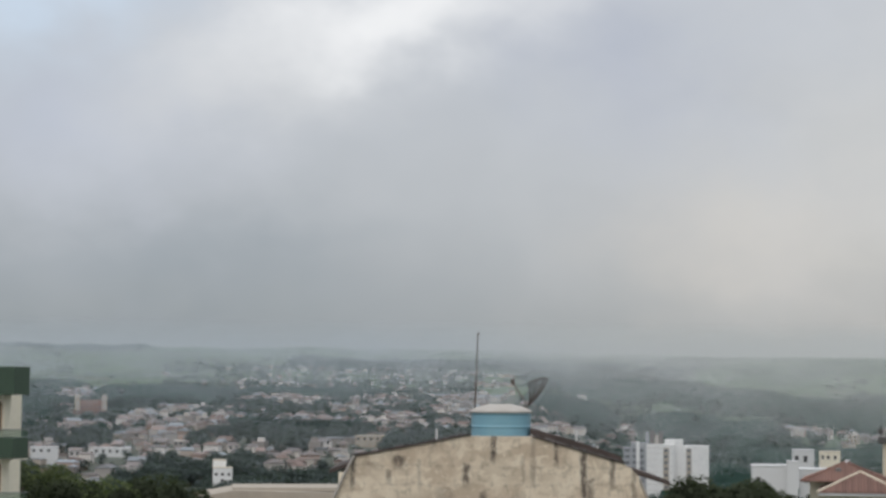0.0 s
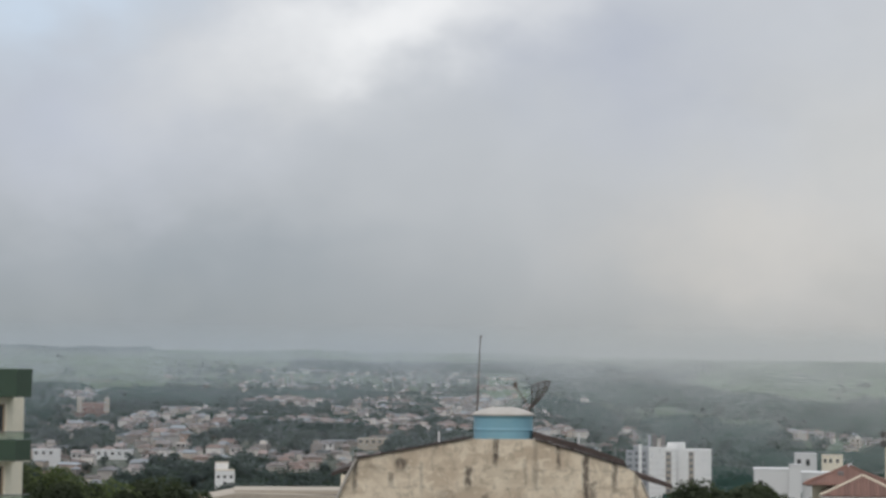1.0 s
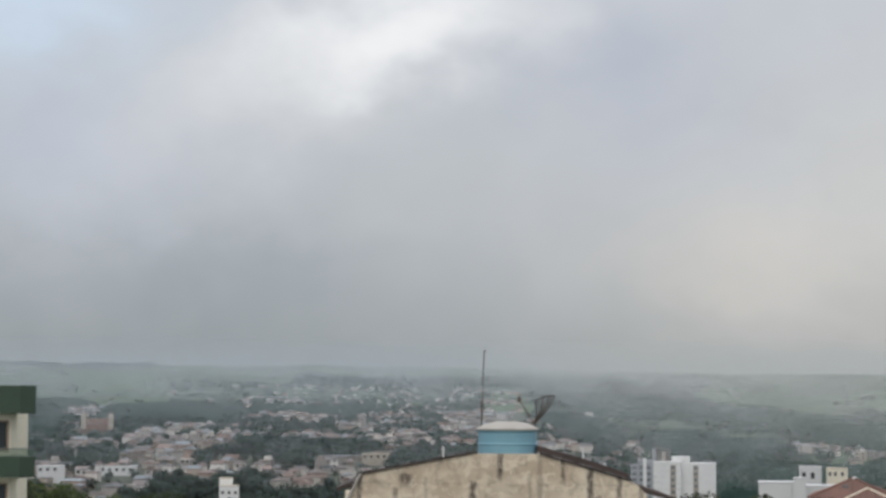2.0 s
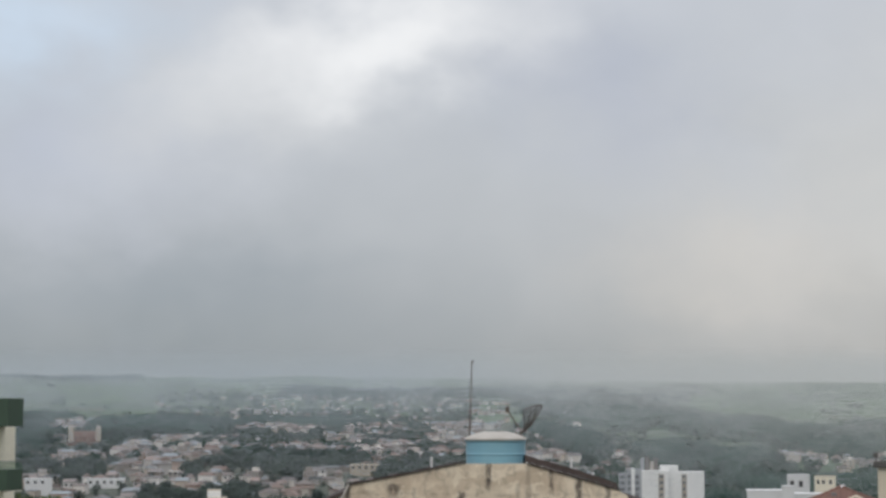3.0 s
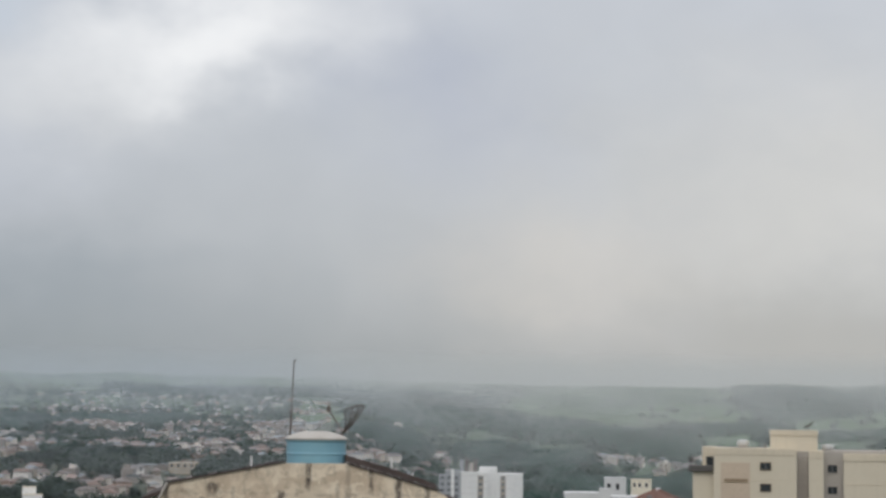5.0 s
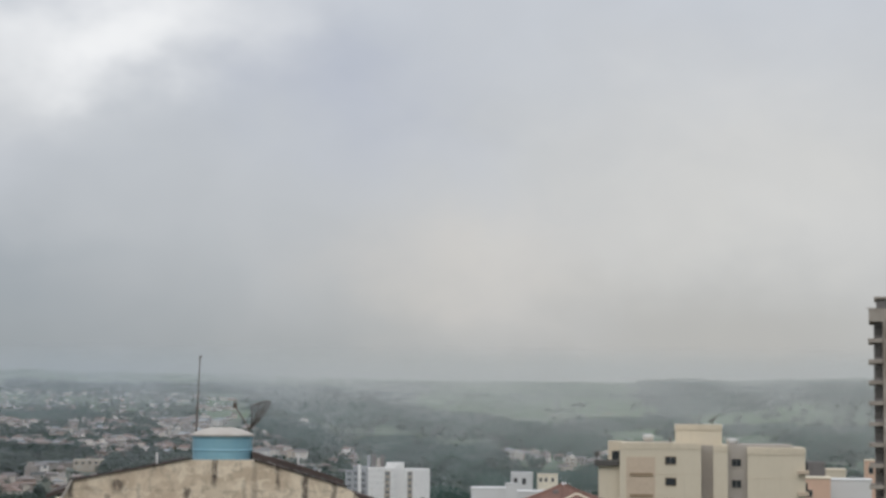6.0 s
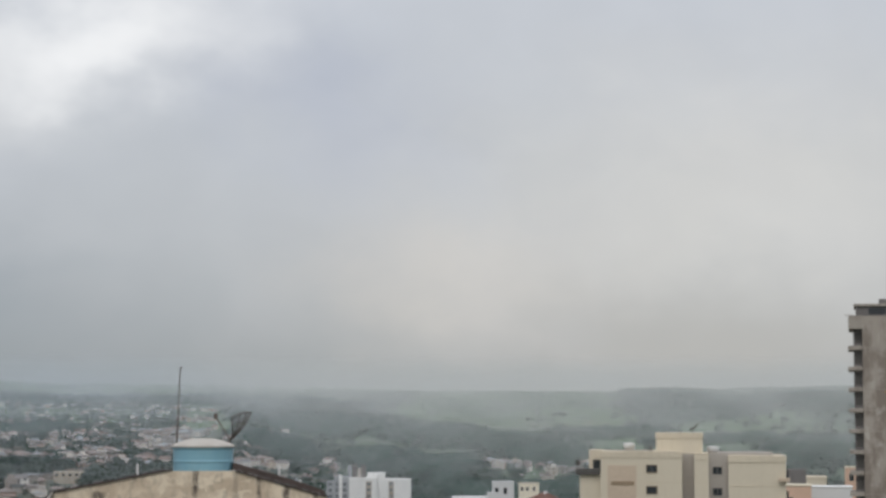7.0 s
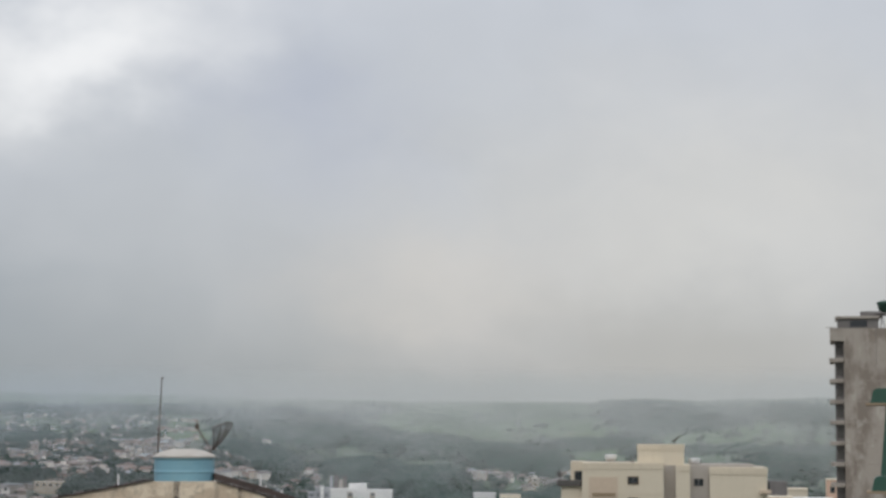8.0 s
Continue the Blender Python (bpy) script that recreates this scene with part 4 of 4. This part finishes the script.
low_flat_roof()
terracotta_house()
plain_block(facing(8.86, 450, -9.0), 8.0, 9, 8.7, "white_paint", "plain white building with flat roof", ((1.0, 2.0, 5.0, 6.0),))
plain_block(facing(9.85, 446, -9.0), 2.5, 4, 9.85, "white_paint", "narrow white stair tower beside a white building")
plain_block(facing(10.20, 450, -9.0), 7.0, 9, 8.0, "white_paint", "low white building with flat roof", ((1.0, 2.2, 5.0, 6.2),))
plain_block(facing(10.0, 700, -14.6), 7.6, 8, 10.7, "white_paint", "grey-white house with dark windows", ((1.0, 2.2, 7.0, 8.6), (4.0, 5.2, 6.5, 8.6)))
plain_block(facing(10.76, 700, -15.0), 7.2, 8, 10.6, "cream_paint", "pale cream flat-roofed house with three windows", ((0.8, 1.6, 8.0, 9.2), (2.6, 3.4, 8.0, 9.2), (5.0, 5.8, 8.0, 9.2)))
plain_block(facing(-6.56, 820, -24.0), 8.0, 8, 7.6, "bright_white", "narrow white house with square windows", ((0.9, 1.9, 4.3, 5.3), (3.5, 4.5, 4.3, 5.3), (6.1, 7.1, 4.3, 5.3), (3.5, 4.5, 1.8, 2.8)))
plain_block(facing(-6.56, 829, -24.0), 5.5, 7, 10.4, "bright_white", "upper white stair block of a narrow house")
plain_block(facing(18.30, 360, -5.0), 4.8, 9, 10.4, "salmon_paint", "salmon pink building with flat roof", ((0.6, 1.6, 7.0, 8.2),))
plain_block(facing(19.05, 372, -5.0), 7.5, 9, 9.8, "white_paint", "white building with pale metal roof")
plain_block(facing(17.9, 395, -5.0), 11.0, 9, 11.0, "beige_paint", "low beige building beside the flats")
plain_block(facing(18.39, 385, 4.0), 3.6, 4, 3.9, "dark_concrete", "dark rooftop water tower box", cap=False)
plain_block(facing(20.0, 460, -6.0), 5.5, 9, 12.6, "salmon_paint", "pink house with flat roof", ((1.0, 2.0, 9.5, 11.0),))
plain_block(facing(12.6, 300, -9.0), 5.0, 9, 12.6, "cream_paint", "tan house beside the beige flats", ((3.2, 4.2, 9.2, 11.0),))


# ---- the town across the valley ----
def house_kind(m, seed, group="houses of the town"):
    """One house: walls, pitched, hipped or flat roof, windows and a door; front at -y."""
    r = random.Random(seed)
    w, d, h = r.uniform(4.8, 9.0), r.uniform(5, 8), r.choice((2.7, 2.9, 3.1, 3.3, 5.2))
    style = seed % 4
    names = {0: "small rendered house with a gabled tile roof in the town", 1: "small rendered house with a hipped tile roof in the town",
             2: "flat-roofed rendered house in the town", 3: "rendered house with a low lean-to roof in the town"}
    t = thing("house", m, names[style], "house", group)
    part("wall", box(-w / 2, w / 2, -d / 2, d / 2, -3.0, h), M["house_wall"], t)
    e = 0.5
    if style == 0:
        me = prism([(-w / 2 - e, h), (w / 2 + e, h), (w / 2 + e, h + 0.12), (0, h + w * 0.17), (-w / 2 - e, h + 0.12)], -d / 2 - e, d / 2 + e) if seed % 8 < 4 else None
        if me is None:
            v = [(-w / 2 - e, -d / 2 - e, h), (w / 2 + e, -d / 2 - e, h), (w / 2 + e, d / 2 + e, h), (-w / 2 - e, d / 2 + e, h), (-w / 2 - e, 0, h + d * 0.22), (w / 2 + e, 0, h + d * 0.22)]
            me = mesh_of(v, [(0, 1, 5, 4), (2, 3, 4, 5), (1, 2, 5), (3, 0, 4), (3, 2, 1, 0)])
        part("roof", me, M["house_roof"], t)
    elif style == 1:
        v = [(-w / 2 - e, -d / 2 - e, h), (w / 2 + e, -d / 2 - e, h), (w / 2 + e, d / 2 + e, h), (-w / 2 - e, d / 2 + e, h), (-w * 0.2, 0, h + d * 0.24), (w * 0.2, 0, h + d * 0.24)]
        part("roof", mesh_of(v, [(0, 1, 5, 4), (1, 2, 5), (2, 3, 4, 5), (3, 0, 4), (3, 2, 1, 0)]), M["house_roof"], t)
    elif style == 2:
        part("parapet", box(-w / 2 - 0.1, w / 2 + 0.1, -d / 2 - 0.1, d / 2 + 0.1, h, h + 0.6), M["house_wall"], t)
        part("roof_room", box(-w * 0.1, w * 0.3, -d * 0.1, d * 0.4, h + 0.6, h + 2.6), M["house_wall"], t)
    else:
        part("roof", prism([(-w / 2 - e, h), (w / 2 + e, h), (w / 2 + e, h + 0.15), (-w / 2 - e, h + 1.3)], -d / 2 - e, d / 2 + e), M["house_roof"], t)
    n = 3 if w > 9 else 2
    for f in range(2 if h > 5 else 1):
        for i in range(n):
            x = -w / 2 + w * (i + 0.5) / n
            part("window", box(x - 0.65, x + 0.65, -d / 2 - 0.05, -d / 2 + 0.02, 1.0 + 2.8 * f, 2.3 + 2.8 * f), M["dark_glass"], t)
    part("door", box(w * 0.28, w * 0.28 + 0.9, -d / 2 - 0.05, -d / 2 + 0.02, -0.2, 2.1), M["brown_paint"], t)
    return t


def town_spots(rng, count, az, dist, gap, taken, thin=0.0, seed=0.0, trees=False):
    out, tries = [], 0
    while len(out) < count and tries < count * 60:
        tries += 1
        a, d = rng.uniform(*az), rng.uniform(*dist)
        x, y = d * math.sin(radians(a)), d * math.cos(radians(a))
        if noise.noise(Vector((x / 160.0, y / 260.0, 9.1 + seed))) < thin:
            continue
        if wooded(x, y) > -0.22 or (grove(x, y) > 0.07 and not trees) or (trees and grove(x, y) < 0.06):
            continue
        if any((x - u) ** 2 + (y - v) ** 2 < (gap + g) ** 2 for u, v, g in taken):
            continue
        taken.append((x, y, gap))
        out.append((x, y))
    return out


rng = np.random.default_rng(12)
taken = [(facing(a, d, 0).translation.x, facing(a, d, 0).translation.y, 16) for a, d in ((-6.3, 820), (10.3, 700), (11.1, 700))]
taken += [(facing(a, d, 0).translation.x, facing(a, d, 0).translation.y, 24) for a, d in ((-10.5, 1490), (-9.6, 1490), (-10.0, 1440), (-10.0, 1530))]
# larger pale buildings that stand out among the houses
for az, d, z, w, h, wall, label in ((-9.95, 1000, -18.0, 18.6, 4.2, "white_paint", "long low white hall among the houses"), (-11.69, 960, -17.5, 13.0, 5.2, "white_paint", "white two-storey house among the trees"),
                                    (-2.49, 1050, -17.0, 15.5, 8.6, "dull_render", "pale beige house with a broad front"), (-5.63, 1250, -11.9, 15.0, 7.2, "tan_paint", "ochre yellow building among the houses"),
                                    (-4.60, 1080, -18.0, 12.6, 6.3, "white_paint", "white two-storey town house with dark windows"), (-3.92, 1085, -17.5, 14.0, 4.0, "dull_render", "long pale building with a flat roof")):
    n_win = int(w // 3.6)
    plain_block(facing(az, d, z), w, 8.0, h, wall, label, [(1.0 + 3.4 * i, 2.2 + 3.4 * i, h - 2.4, h - 1.1) for i in range(n_win)])
    for back in (0, 22, 44):
        mid = (facing(az, d - back, 0) @ pose(w / 2, 4, 0)).translation
        taken.append((mid.x, mid.y, w * 0.55))
near_lots = town_spots(rng, 18, (-12.9, 2.5), (700, 860), 5.5, taken, -0.2) + town_spots(rng, 135, (-12.9, 2.5), (860, 1450), 4.2, taken, -0.5)
far_lots = town_spots(rng, 110, (-12.9, 3.0), (1450, 2200), 5.5, taken, -0.1)
side_lots = town_spots(rng, 20, (9.4, 16.0), (1330, 1580), 5.0, taken, -0.3)
templates = []
for i, (x, y) in enumerate(near_lots + far_lots + side_lots):
    m = pose(x, y, ground_z(x, y) + 0.3, 0, 0, rng.choice((0, 90, -90)) + rng.uniform(-25, 25) - math.degrees(math.atan2(x, y)))
    if i < 16:
        templates.append(house_kind(m, i + 3))
    else:
        copy_thing(templates[rng.integers(0, 16)], m)


def church():
    c = thing("church", facing(-10.05, 1500, -2.2) @ Matrix.Scale(0.8, 4), "long brick-red church with two pale towers", "church")
    part("nave", box(-14, 15, 0, 16, -6, 7.5), M["brick_red"], c)
    part("roof", prism([(-15, 7.4), (16, 7.4), (13, 11.0), (-12, 11.0)], -1, 17), M["brick_red"], c)
    for x in (-12.0, 13.0):
        tw = part("tower", box(x - 2.4, x + 2.4, -2, 3, -6, 13.5), M["dull_render"], c)
        part("cap", lathe([(2.8, 13.5), (2.6, 14.0), (0.4, 16.5), (0.1, 16.6)], 8, (x, 0.5)), M["dull_render"], tw)
    part("aisle", box(-16, 17, -4, 0, -6, 1.5), M["house_roof"], c)
    for i in range(5):
        part("window", box(-8 + i * 4, -7 + i * 4, -0.06, 0.02, 2.5, 5.5), M["dark_glass"], c)
    return c


church()


def far_houses(name, label, spots, seed):
    """House-shaped pieces too small to tell apart, walls and roofs joined."""
    r = np.random.default_rng(seed)
    wv, wf, rv, rf = [], [], [], []
    for x, y in spots:
        w, d, h, a = r.uniform(3.5, 10), r.uniform(3.5, 8), r.uniform(2.4, 4.8), r.uniform(-0.5, 0.5) + r.choice((0, 1.57))
        z, c, s = ground_z(x, y), math.cos(a), math.sin(a)
        put = lambda px, py, pz: (x + c * px - s * py, y + s * px + c * py, z + pz)
        k = len(wv)
        wv += [put(sx * w / 2, sy * d / 2, q) for q in (-2, h) for sx, sy in ((-1, -1), (1, -1), (1, 1), (-1, 1))]
        wf += [(k, k + 1, k + 5, k + 4), (k + 1, k + 2, k + 6, k + 5), (k + 2, k + 3, k + 7, k + 6), (k + 3, k, k + 4, k + 7)]
        k = len(rv)
        rise = r.uniform(0.4, 2.2)
        rv += [put(sx * (w / 2 + 0.5), sy * (d / 2 + 0.5), h) for sx, sy in ((-1, -1), (1, -1), (1, 1), (-1, 1))] + [put(-w * 0.4, 0, h + rise), put(w * 0.4, 0, h + rise)]
        rf += [(k, k + 1, k + 5, k + 4), (k + 2, k + 3, k + 4, k + 5), (k + 1, k + 2, k + 5), (k + 3, k, k + 4)]
    t = thing(name, pose(0, 0, 0), label, "houses", kind="stuff")
    part("walls", mesh_of(wv, wf), M["far_walls"], t)
    part("roofs", mesh_of(rv, rf), M["far_roofs"], t)
    return t


lots = town_spots(rng, 28, (2.6, 5.6), (1150, 1500), 4.5, taken, -0.4, 3.0) + town_spots(rng, 55, (9.0, 18.0), (1350, 1700), 4.5, taken, -0.4, 5.0) + town_spots(rng, 620, (-12.9, 3.5), (820, 2250), 3.4, taken, -0.5, 1.0) + town_spots(rng, 170, (-8.0, 5.0), (2250, 3300), 7.0, taken, 0.02, 4.0) + town_spots(rng, 130, (-5.0, 1.8), (2750, 3450), 6.0, taken, -0.25, 2.0) + town_spots(rng, 40, (16, 24), (2300, 2800), 9.0, taken, 0.0, 7.0)
far_houses("distant_houses", "many small pale houses with terracotta roofs on the far slope", lots, 3)

# trees between the houses
kinds = []
spots = town_spots(rng, 230, (-12.9, 4.0), (640, 1700), 2.6, taken, -0.6, 20.0, True)
for i, (x, y) in enumerate(spots):
    m = pose(x, y, ground_z(x, y), 0, 0, rng.uniform(0, 360))
    if i < 7:
        kinds.append(make_tree(m, 40 + i, rng.uniform(8, 15), rng.uniform(6, 9), rng.uniform(0.4, 1.4), 700, 0.62, M["leaves_hazed"], "dark green leafy tree between the town's houses", "trees of the town"))
    else:
        copy_thing(kinds[rng.integers(0, 7)], m)

# woods: the belts and the wooded valley, garden trees in the town, scattered trees and hedges on the hills
def canopy():
    """The closed roof of leaves over the woods, humped crown by crown and falling to the ground at the edges."""
    turns, reach = np.arange(-14.5, 25.0, 0.2), np.arange(530.0, 4320.0, 9.0)
    verts, faces, index = [], [], {}
    field = np.array([[wooded(d * math.sin(radians(a)), d * math.cos(radians(a))) for d in reach] for a in turns])
    for i, a in enumerate(turns):
        for j, d in enumerate(reach):
            if field[max(0, i - 1):i + 2, max(0, j - 1):j + 2].max() <= 0.0:
                continue
            x, y = d * math.sin(radians(a)), d * math.cos(radians(a))
            k = min(1.0, max(0.0, field[i, j] / 0.14))
            v = Vector((x / 11.0, y / 14.0, 0.5))
            calm = float(np.interp(d, (2400, 3400), (1.0, 0.3)))
            rise = 8.5 + calm * (3.4 * noise.noise(v) + 1.5 * noise.noise(v * 2.2)) + 5.0 * noise.noise(v * 0.24)
            index[i, j] = len(verts)
            verts.append((x, y, ground_z(x, y) - 1.0 + k * rise))
    for i, j in index:
        ring = [index.get(q) for q in ((i, j), (i, j + 1), (i + 1, j + 1), (i + 1, j))]
        if None not in ring:
            faces.append(ring)
    return tagged(part("wood_canopy", mesh_of(verts, faces, True), M["woods"]), "closed dark green canopy of the valley woods", "trees", kind="stuff")


canopy()
wood = []


def scatter(count, az, dist, wide, squash=0.7, rule=None, lift=0.0):
    """Tree places at random where the rule allows: (x, y, breadth, height, lift)."""
    tries, made = 0, 0
    while made < count and tries < count * 40:
        tries += 1
        a, d = rng.uniform(*az), rng.uniform(*dist)
        x, y = d * math.sin(radians(a)), d * math.cos(radians(a))
        if (-10.9 < a < -9.2 and 1330 < d < 1500) or (rule and not rule(x, y)):
            continue
        s = rng.uniform(*wide)
        wood.append((x, y, s, s * rng.uniform(0.7, 1.1) * squash, lift))
        made += 1


def in_wood(x, y):
    return wooded(x, y) > 0.02


def wood_edge(x, y):
    return -0.22 < wooded(x, y) < 0.12


def in_grove(x, y):
    return grove(x, y) > 0.0 and wooded(x, y) < 0.0


def hedge(x, y):
    v = Vector(((x + 0.35 * y) / 260.0, (y - 0.4 * x) / 420.0, 8.0))
    return abs(noise.noise(v)) < 0.05 and wooded(x, y) < 0.0


def open_field(x, y):
    return wooded(x, y) < -0.1 and not 1.2 < math.degrees(math.atan2(x, y)) < 2.5


scatter(160, (-14, 25), (1150, 3000), (9, 15), 0.7, in_wood, 3.0)
scatter(100, (-14, 25), (3000, 4300), (12, 18), 0.6, in_wood, 3.0)
scatter(700, (-14, 25), (1150, 3600), (8, 14), 0.8, wood_edge)
scatter(1900, (-13, 6), (560, 1700), (6, 11), 0.85, in_grove)
scatter(1700, (-13, 6), (700, 2300), (4, 8), 0.85, open_field)
scatter(420, (6.0, 24), (620, 1150), (8, 14), 0.85, in_grove)
scatter(520, (6.8, 16), (560, 1120), (9, 15), 0.9)
scatter(520, (9.0, 24), (1150, 2000), (7, 13), 0.7, in_grove)
scatter(260, (-14, 25), (2500, 4200), (8, 15), 0.6, hedge)
scatter(1000, (-8, 3.5), (2250, 3500), (6, 13), 0.75, open_field)
near_wood = [q for q in wood if math.hypot(q[0], q[1]) < 1150]
far_wood = [q for q in wood if math.hypot(q[0], q[1]) >= 1150]
woods("garden_trees", "dark green garden trees and shrubs between the houses", near_wood, 22, 170, 0.080, M["leaves_hazed"])
woods("woodland", "dark woods and hedges over the valley and hillsides", far_wood, 21, 60, 0.165, M["woods"])

# nearer trees in front of the town
for i, (a, d, wide, tall, trunk, kind) in enumerate((
        (-12.5, 185, 8, 9, 4.8, "leaves"), (-11.5, 196, 9, 7.0, 5.0, "leaves_fresh"), (-10.5, 200, 9, 7.0, 4.7, "leaves_fresh"), (-9.4, 198, 9, 6.5, 4.4, "leaves_fresh"), (-8.4, 202, 8.5, 6.5, 4.2, "leaves"), (-7.6, 196, 7, 6.2, 3.9, "leaves"),
        (-11.0, 190, 8, 6.5, 4.2, "leaves"), (-9.0, 192, 8, 6.0, 3.8, "leaves"),
        (6.9, 150, 5.5, 7, 4.6, "leaves"), (7.7, 152, 5, 7, 5.0, "leaves"), (8.5, 156, 5.5, 6.2, 5.6, "leaves"), (9.3, 160, 6, 6.0, 5.8, "leaves"), (10.1, 158, 5.5, 6.0, 5.6, "leaves"), (9.7, 150, 5, 5.5, 5.2, "leaves"),
        (-12.9, 150, 6, 9, 6.0, "leaves"))):
    x, y = d * math.sin(radians(a)), d * math.cos(radians(a))
    make_tree(pose(x, y, ground_z(x, y), 0, 0, i * 40), 70 + i, wide, tall, trunk, 3200, 0.2, M[kind], "broad leafy green tree in front of the town", "nearer trees")


# ---- mist: haze built from opaque flecks, over the town and as low cloud on the hills ----
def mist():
    """Opaque flecks standing in for haze, set on an angular grid round the camera to fit its view; thickest against the
    crest.
    """
    r = np.random.default_rng(77)
    ring = np.array([[ground_z(q * math.sin(radians(t)), q * math.cos(radians(t))) for q in np.arange(400, 4300, 100)] for t in np.arange(-15, 26, 1.0)])
    verts = []
    # nearest and farthest, lowest view angle, share of the view covered at the foot and at the crest
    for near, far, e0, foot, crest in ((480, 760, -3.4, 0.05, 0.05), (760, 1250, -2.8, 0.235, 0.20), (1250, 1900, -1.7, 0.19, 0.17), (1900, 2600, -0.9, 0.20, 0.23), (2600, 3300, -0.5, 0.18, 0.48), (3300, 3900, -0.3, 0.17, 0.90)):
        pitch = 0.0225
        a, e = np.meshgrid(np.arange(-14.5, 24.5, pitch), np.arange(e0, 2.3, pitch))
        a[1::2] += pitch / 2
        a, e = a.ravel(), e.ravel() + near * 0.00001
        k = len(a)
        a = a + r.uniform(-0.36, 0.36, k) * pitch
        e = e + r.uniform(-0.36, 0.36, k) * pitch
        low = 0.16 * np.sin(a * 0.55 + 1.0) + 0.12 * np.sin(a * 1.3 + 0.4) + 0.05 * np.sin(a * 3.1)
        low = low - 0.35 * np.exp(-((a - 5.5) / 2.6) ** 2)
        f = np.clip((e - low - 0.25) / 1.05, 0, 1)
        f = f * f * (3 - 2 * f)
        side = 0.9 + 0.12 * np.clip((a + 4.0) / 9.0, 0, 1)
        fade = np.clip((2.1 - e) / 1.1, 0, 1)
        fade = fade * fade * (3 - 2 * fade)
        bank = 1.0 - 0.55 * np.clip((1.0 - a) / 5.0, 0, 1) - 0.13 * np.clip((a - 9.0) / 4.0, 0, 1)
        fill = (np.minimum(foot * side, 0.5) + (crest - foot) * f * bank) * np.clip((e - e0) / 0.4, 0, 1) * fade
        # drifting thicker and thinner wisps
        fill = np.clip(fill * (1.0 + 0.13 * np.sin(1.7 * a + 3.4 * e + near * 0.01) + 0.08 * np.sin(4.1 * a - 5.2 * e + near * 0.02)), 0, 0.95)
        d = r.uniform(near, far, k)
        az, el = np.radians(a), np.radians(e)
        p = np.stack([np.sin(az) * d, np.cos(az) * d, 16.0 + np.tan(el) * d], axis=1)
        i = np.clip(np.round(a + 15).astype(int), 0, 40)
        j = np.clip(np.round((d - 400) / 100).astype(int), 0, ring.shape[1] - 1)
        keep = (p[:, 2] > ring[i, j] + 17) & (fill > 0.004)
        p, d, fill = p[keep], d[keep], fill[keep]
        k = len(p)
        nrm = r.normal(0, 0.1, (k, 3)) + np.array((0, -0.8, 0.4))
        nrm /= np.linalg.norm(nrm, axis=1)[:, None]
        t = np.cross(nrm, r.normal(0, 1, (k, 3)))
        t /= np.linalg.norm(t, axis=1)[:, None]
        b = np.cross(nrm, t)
        # size grows with distance, so each fleck covers a set angle from the camera
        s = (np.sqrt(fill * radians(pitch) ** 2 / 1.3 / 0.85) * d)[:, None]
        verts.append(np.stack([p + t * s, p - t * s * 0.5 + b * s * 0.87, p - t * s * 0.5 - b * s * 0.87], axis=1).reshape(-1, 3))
    v = np.concatenate(verts).astype(np.float32)
    k = len(v) // 3
    me = bpy.data.meshes.new("mist")
    me.vertices.add(3 * k)
    me.vertices.foreach_set("co", v.ravel())
    me.loops.add(3 * k)
    me.loops.foreach_set("vertex_index", np.arange(3 * k, dtype=np.int32))
    me.polygons.add(k)
    me.polygons.foreach_set("loop_start", np.arange(0, 3 * k, 3, dtype=np.int32))
    me.update(calc_edges=False)
    return tagged(part("mist", me, mist_material()), "pale grey flecks standing in for morning mist on the hills", "mist", kind="stuff")


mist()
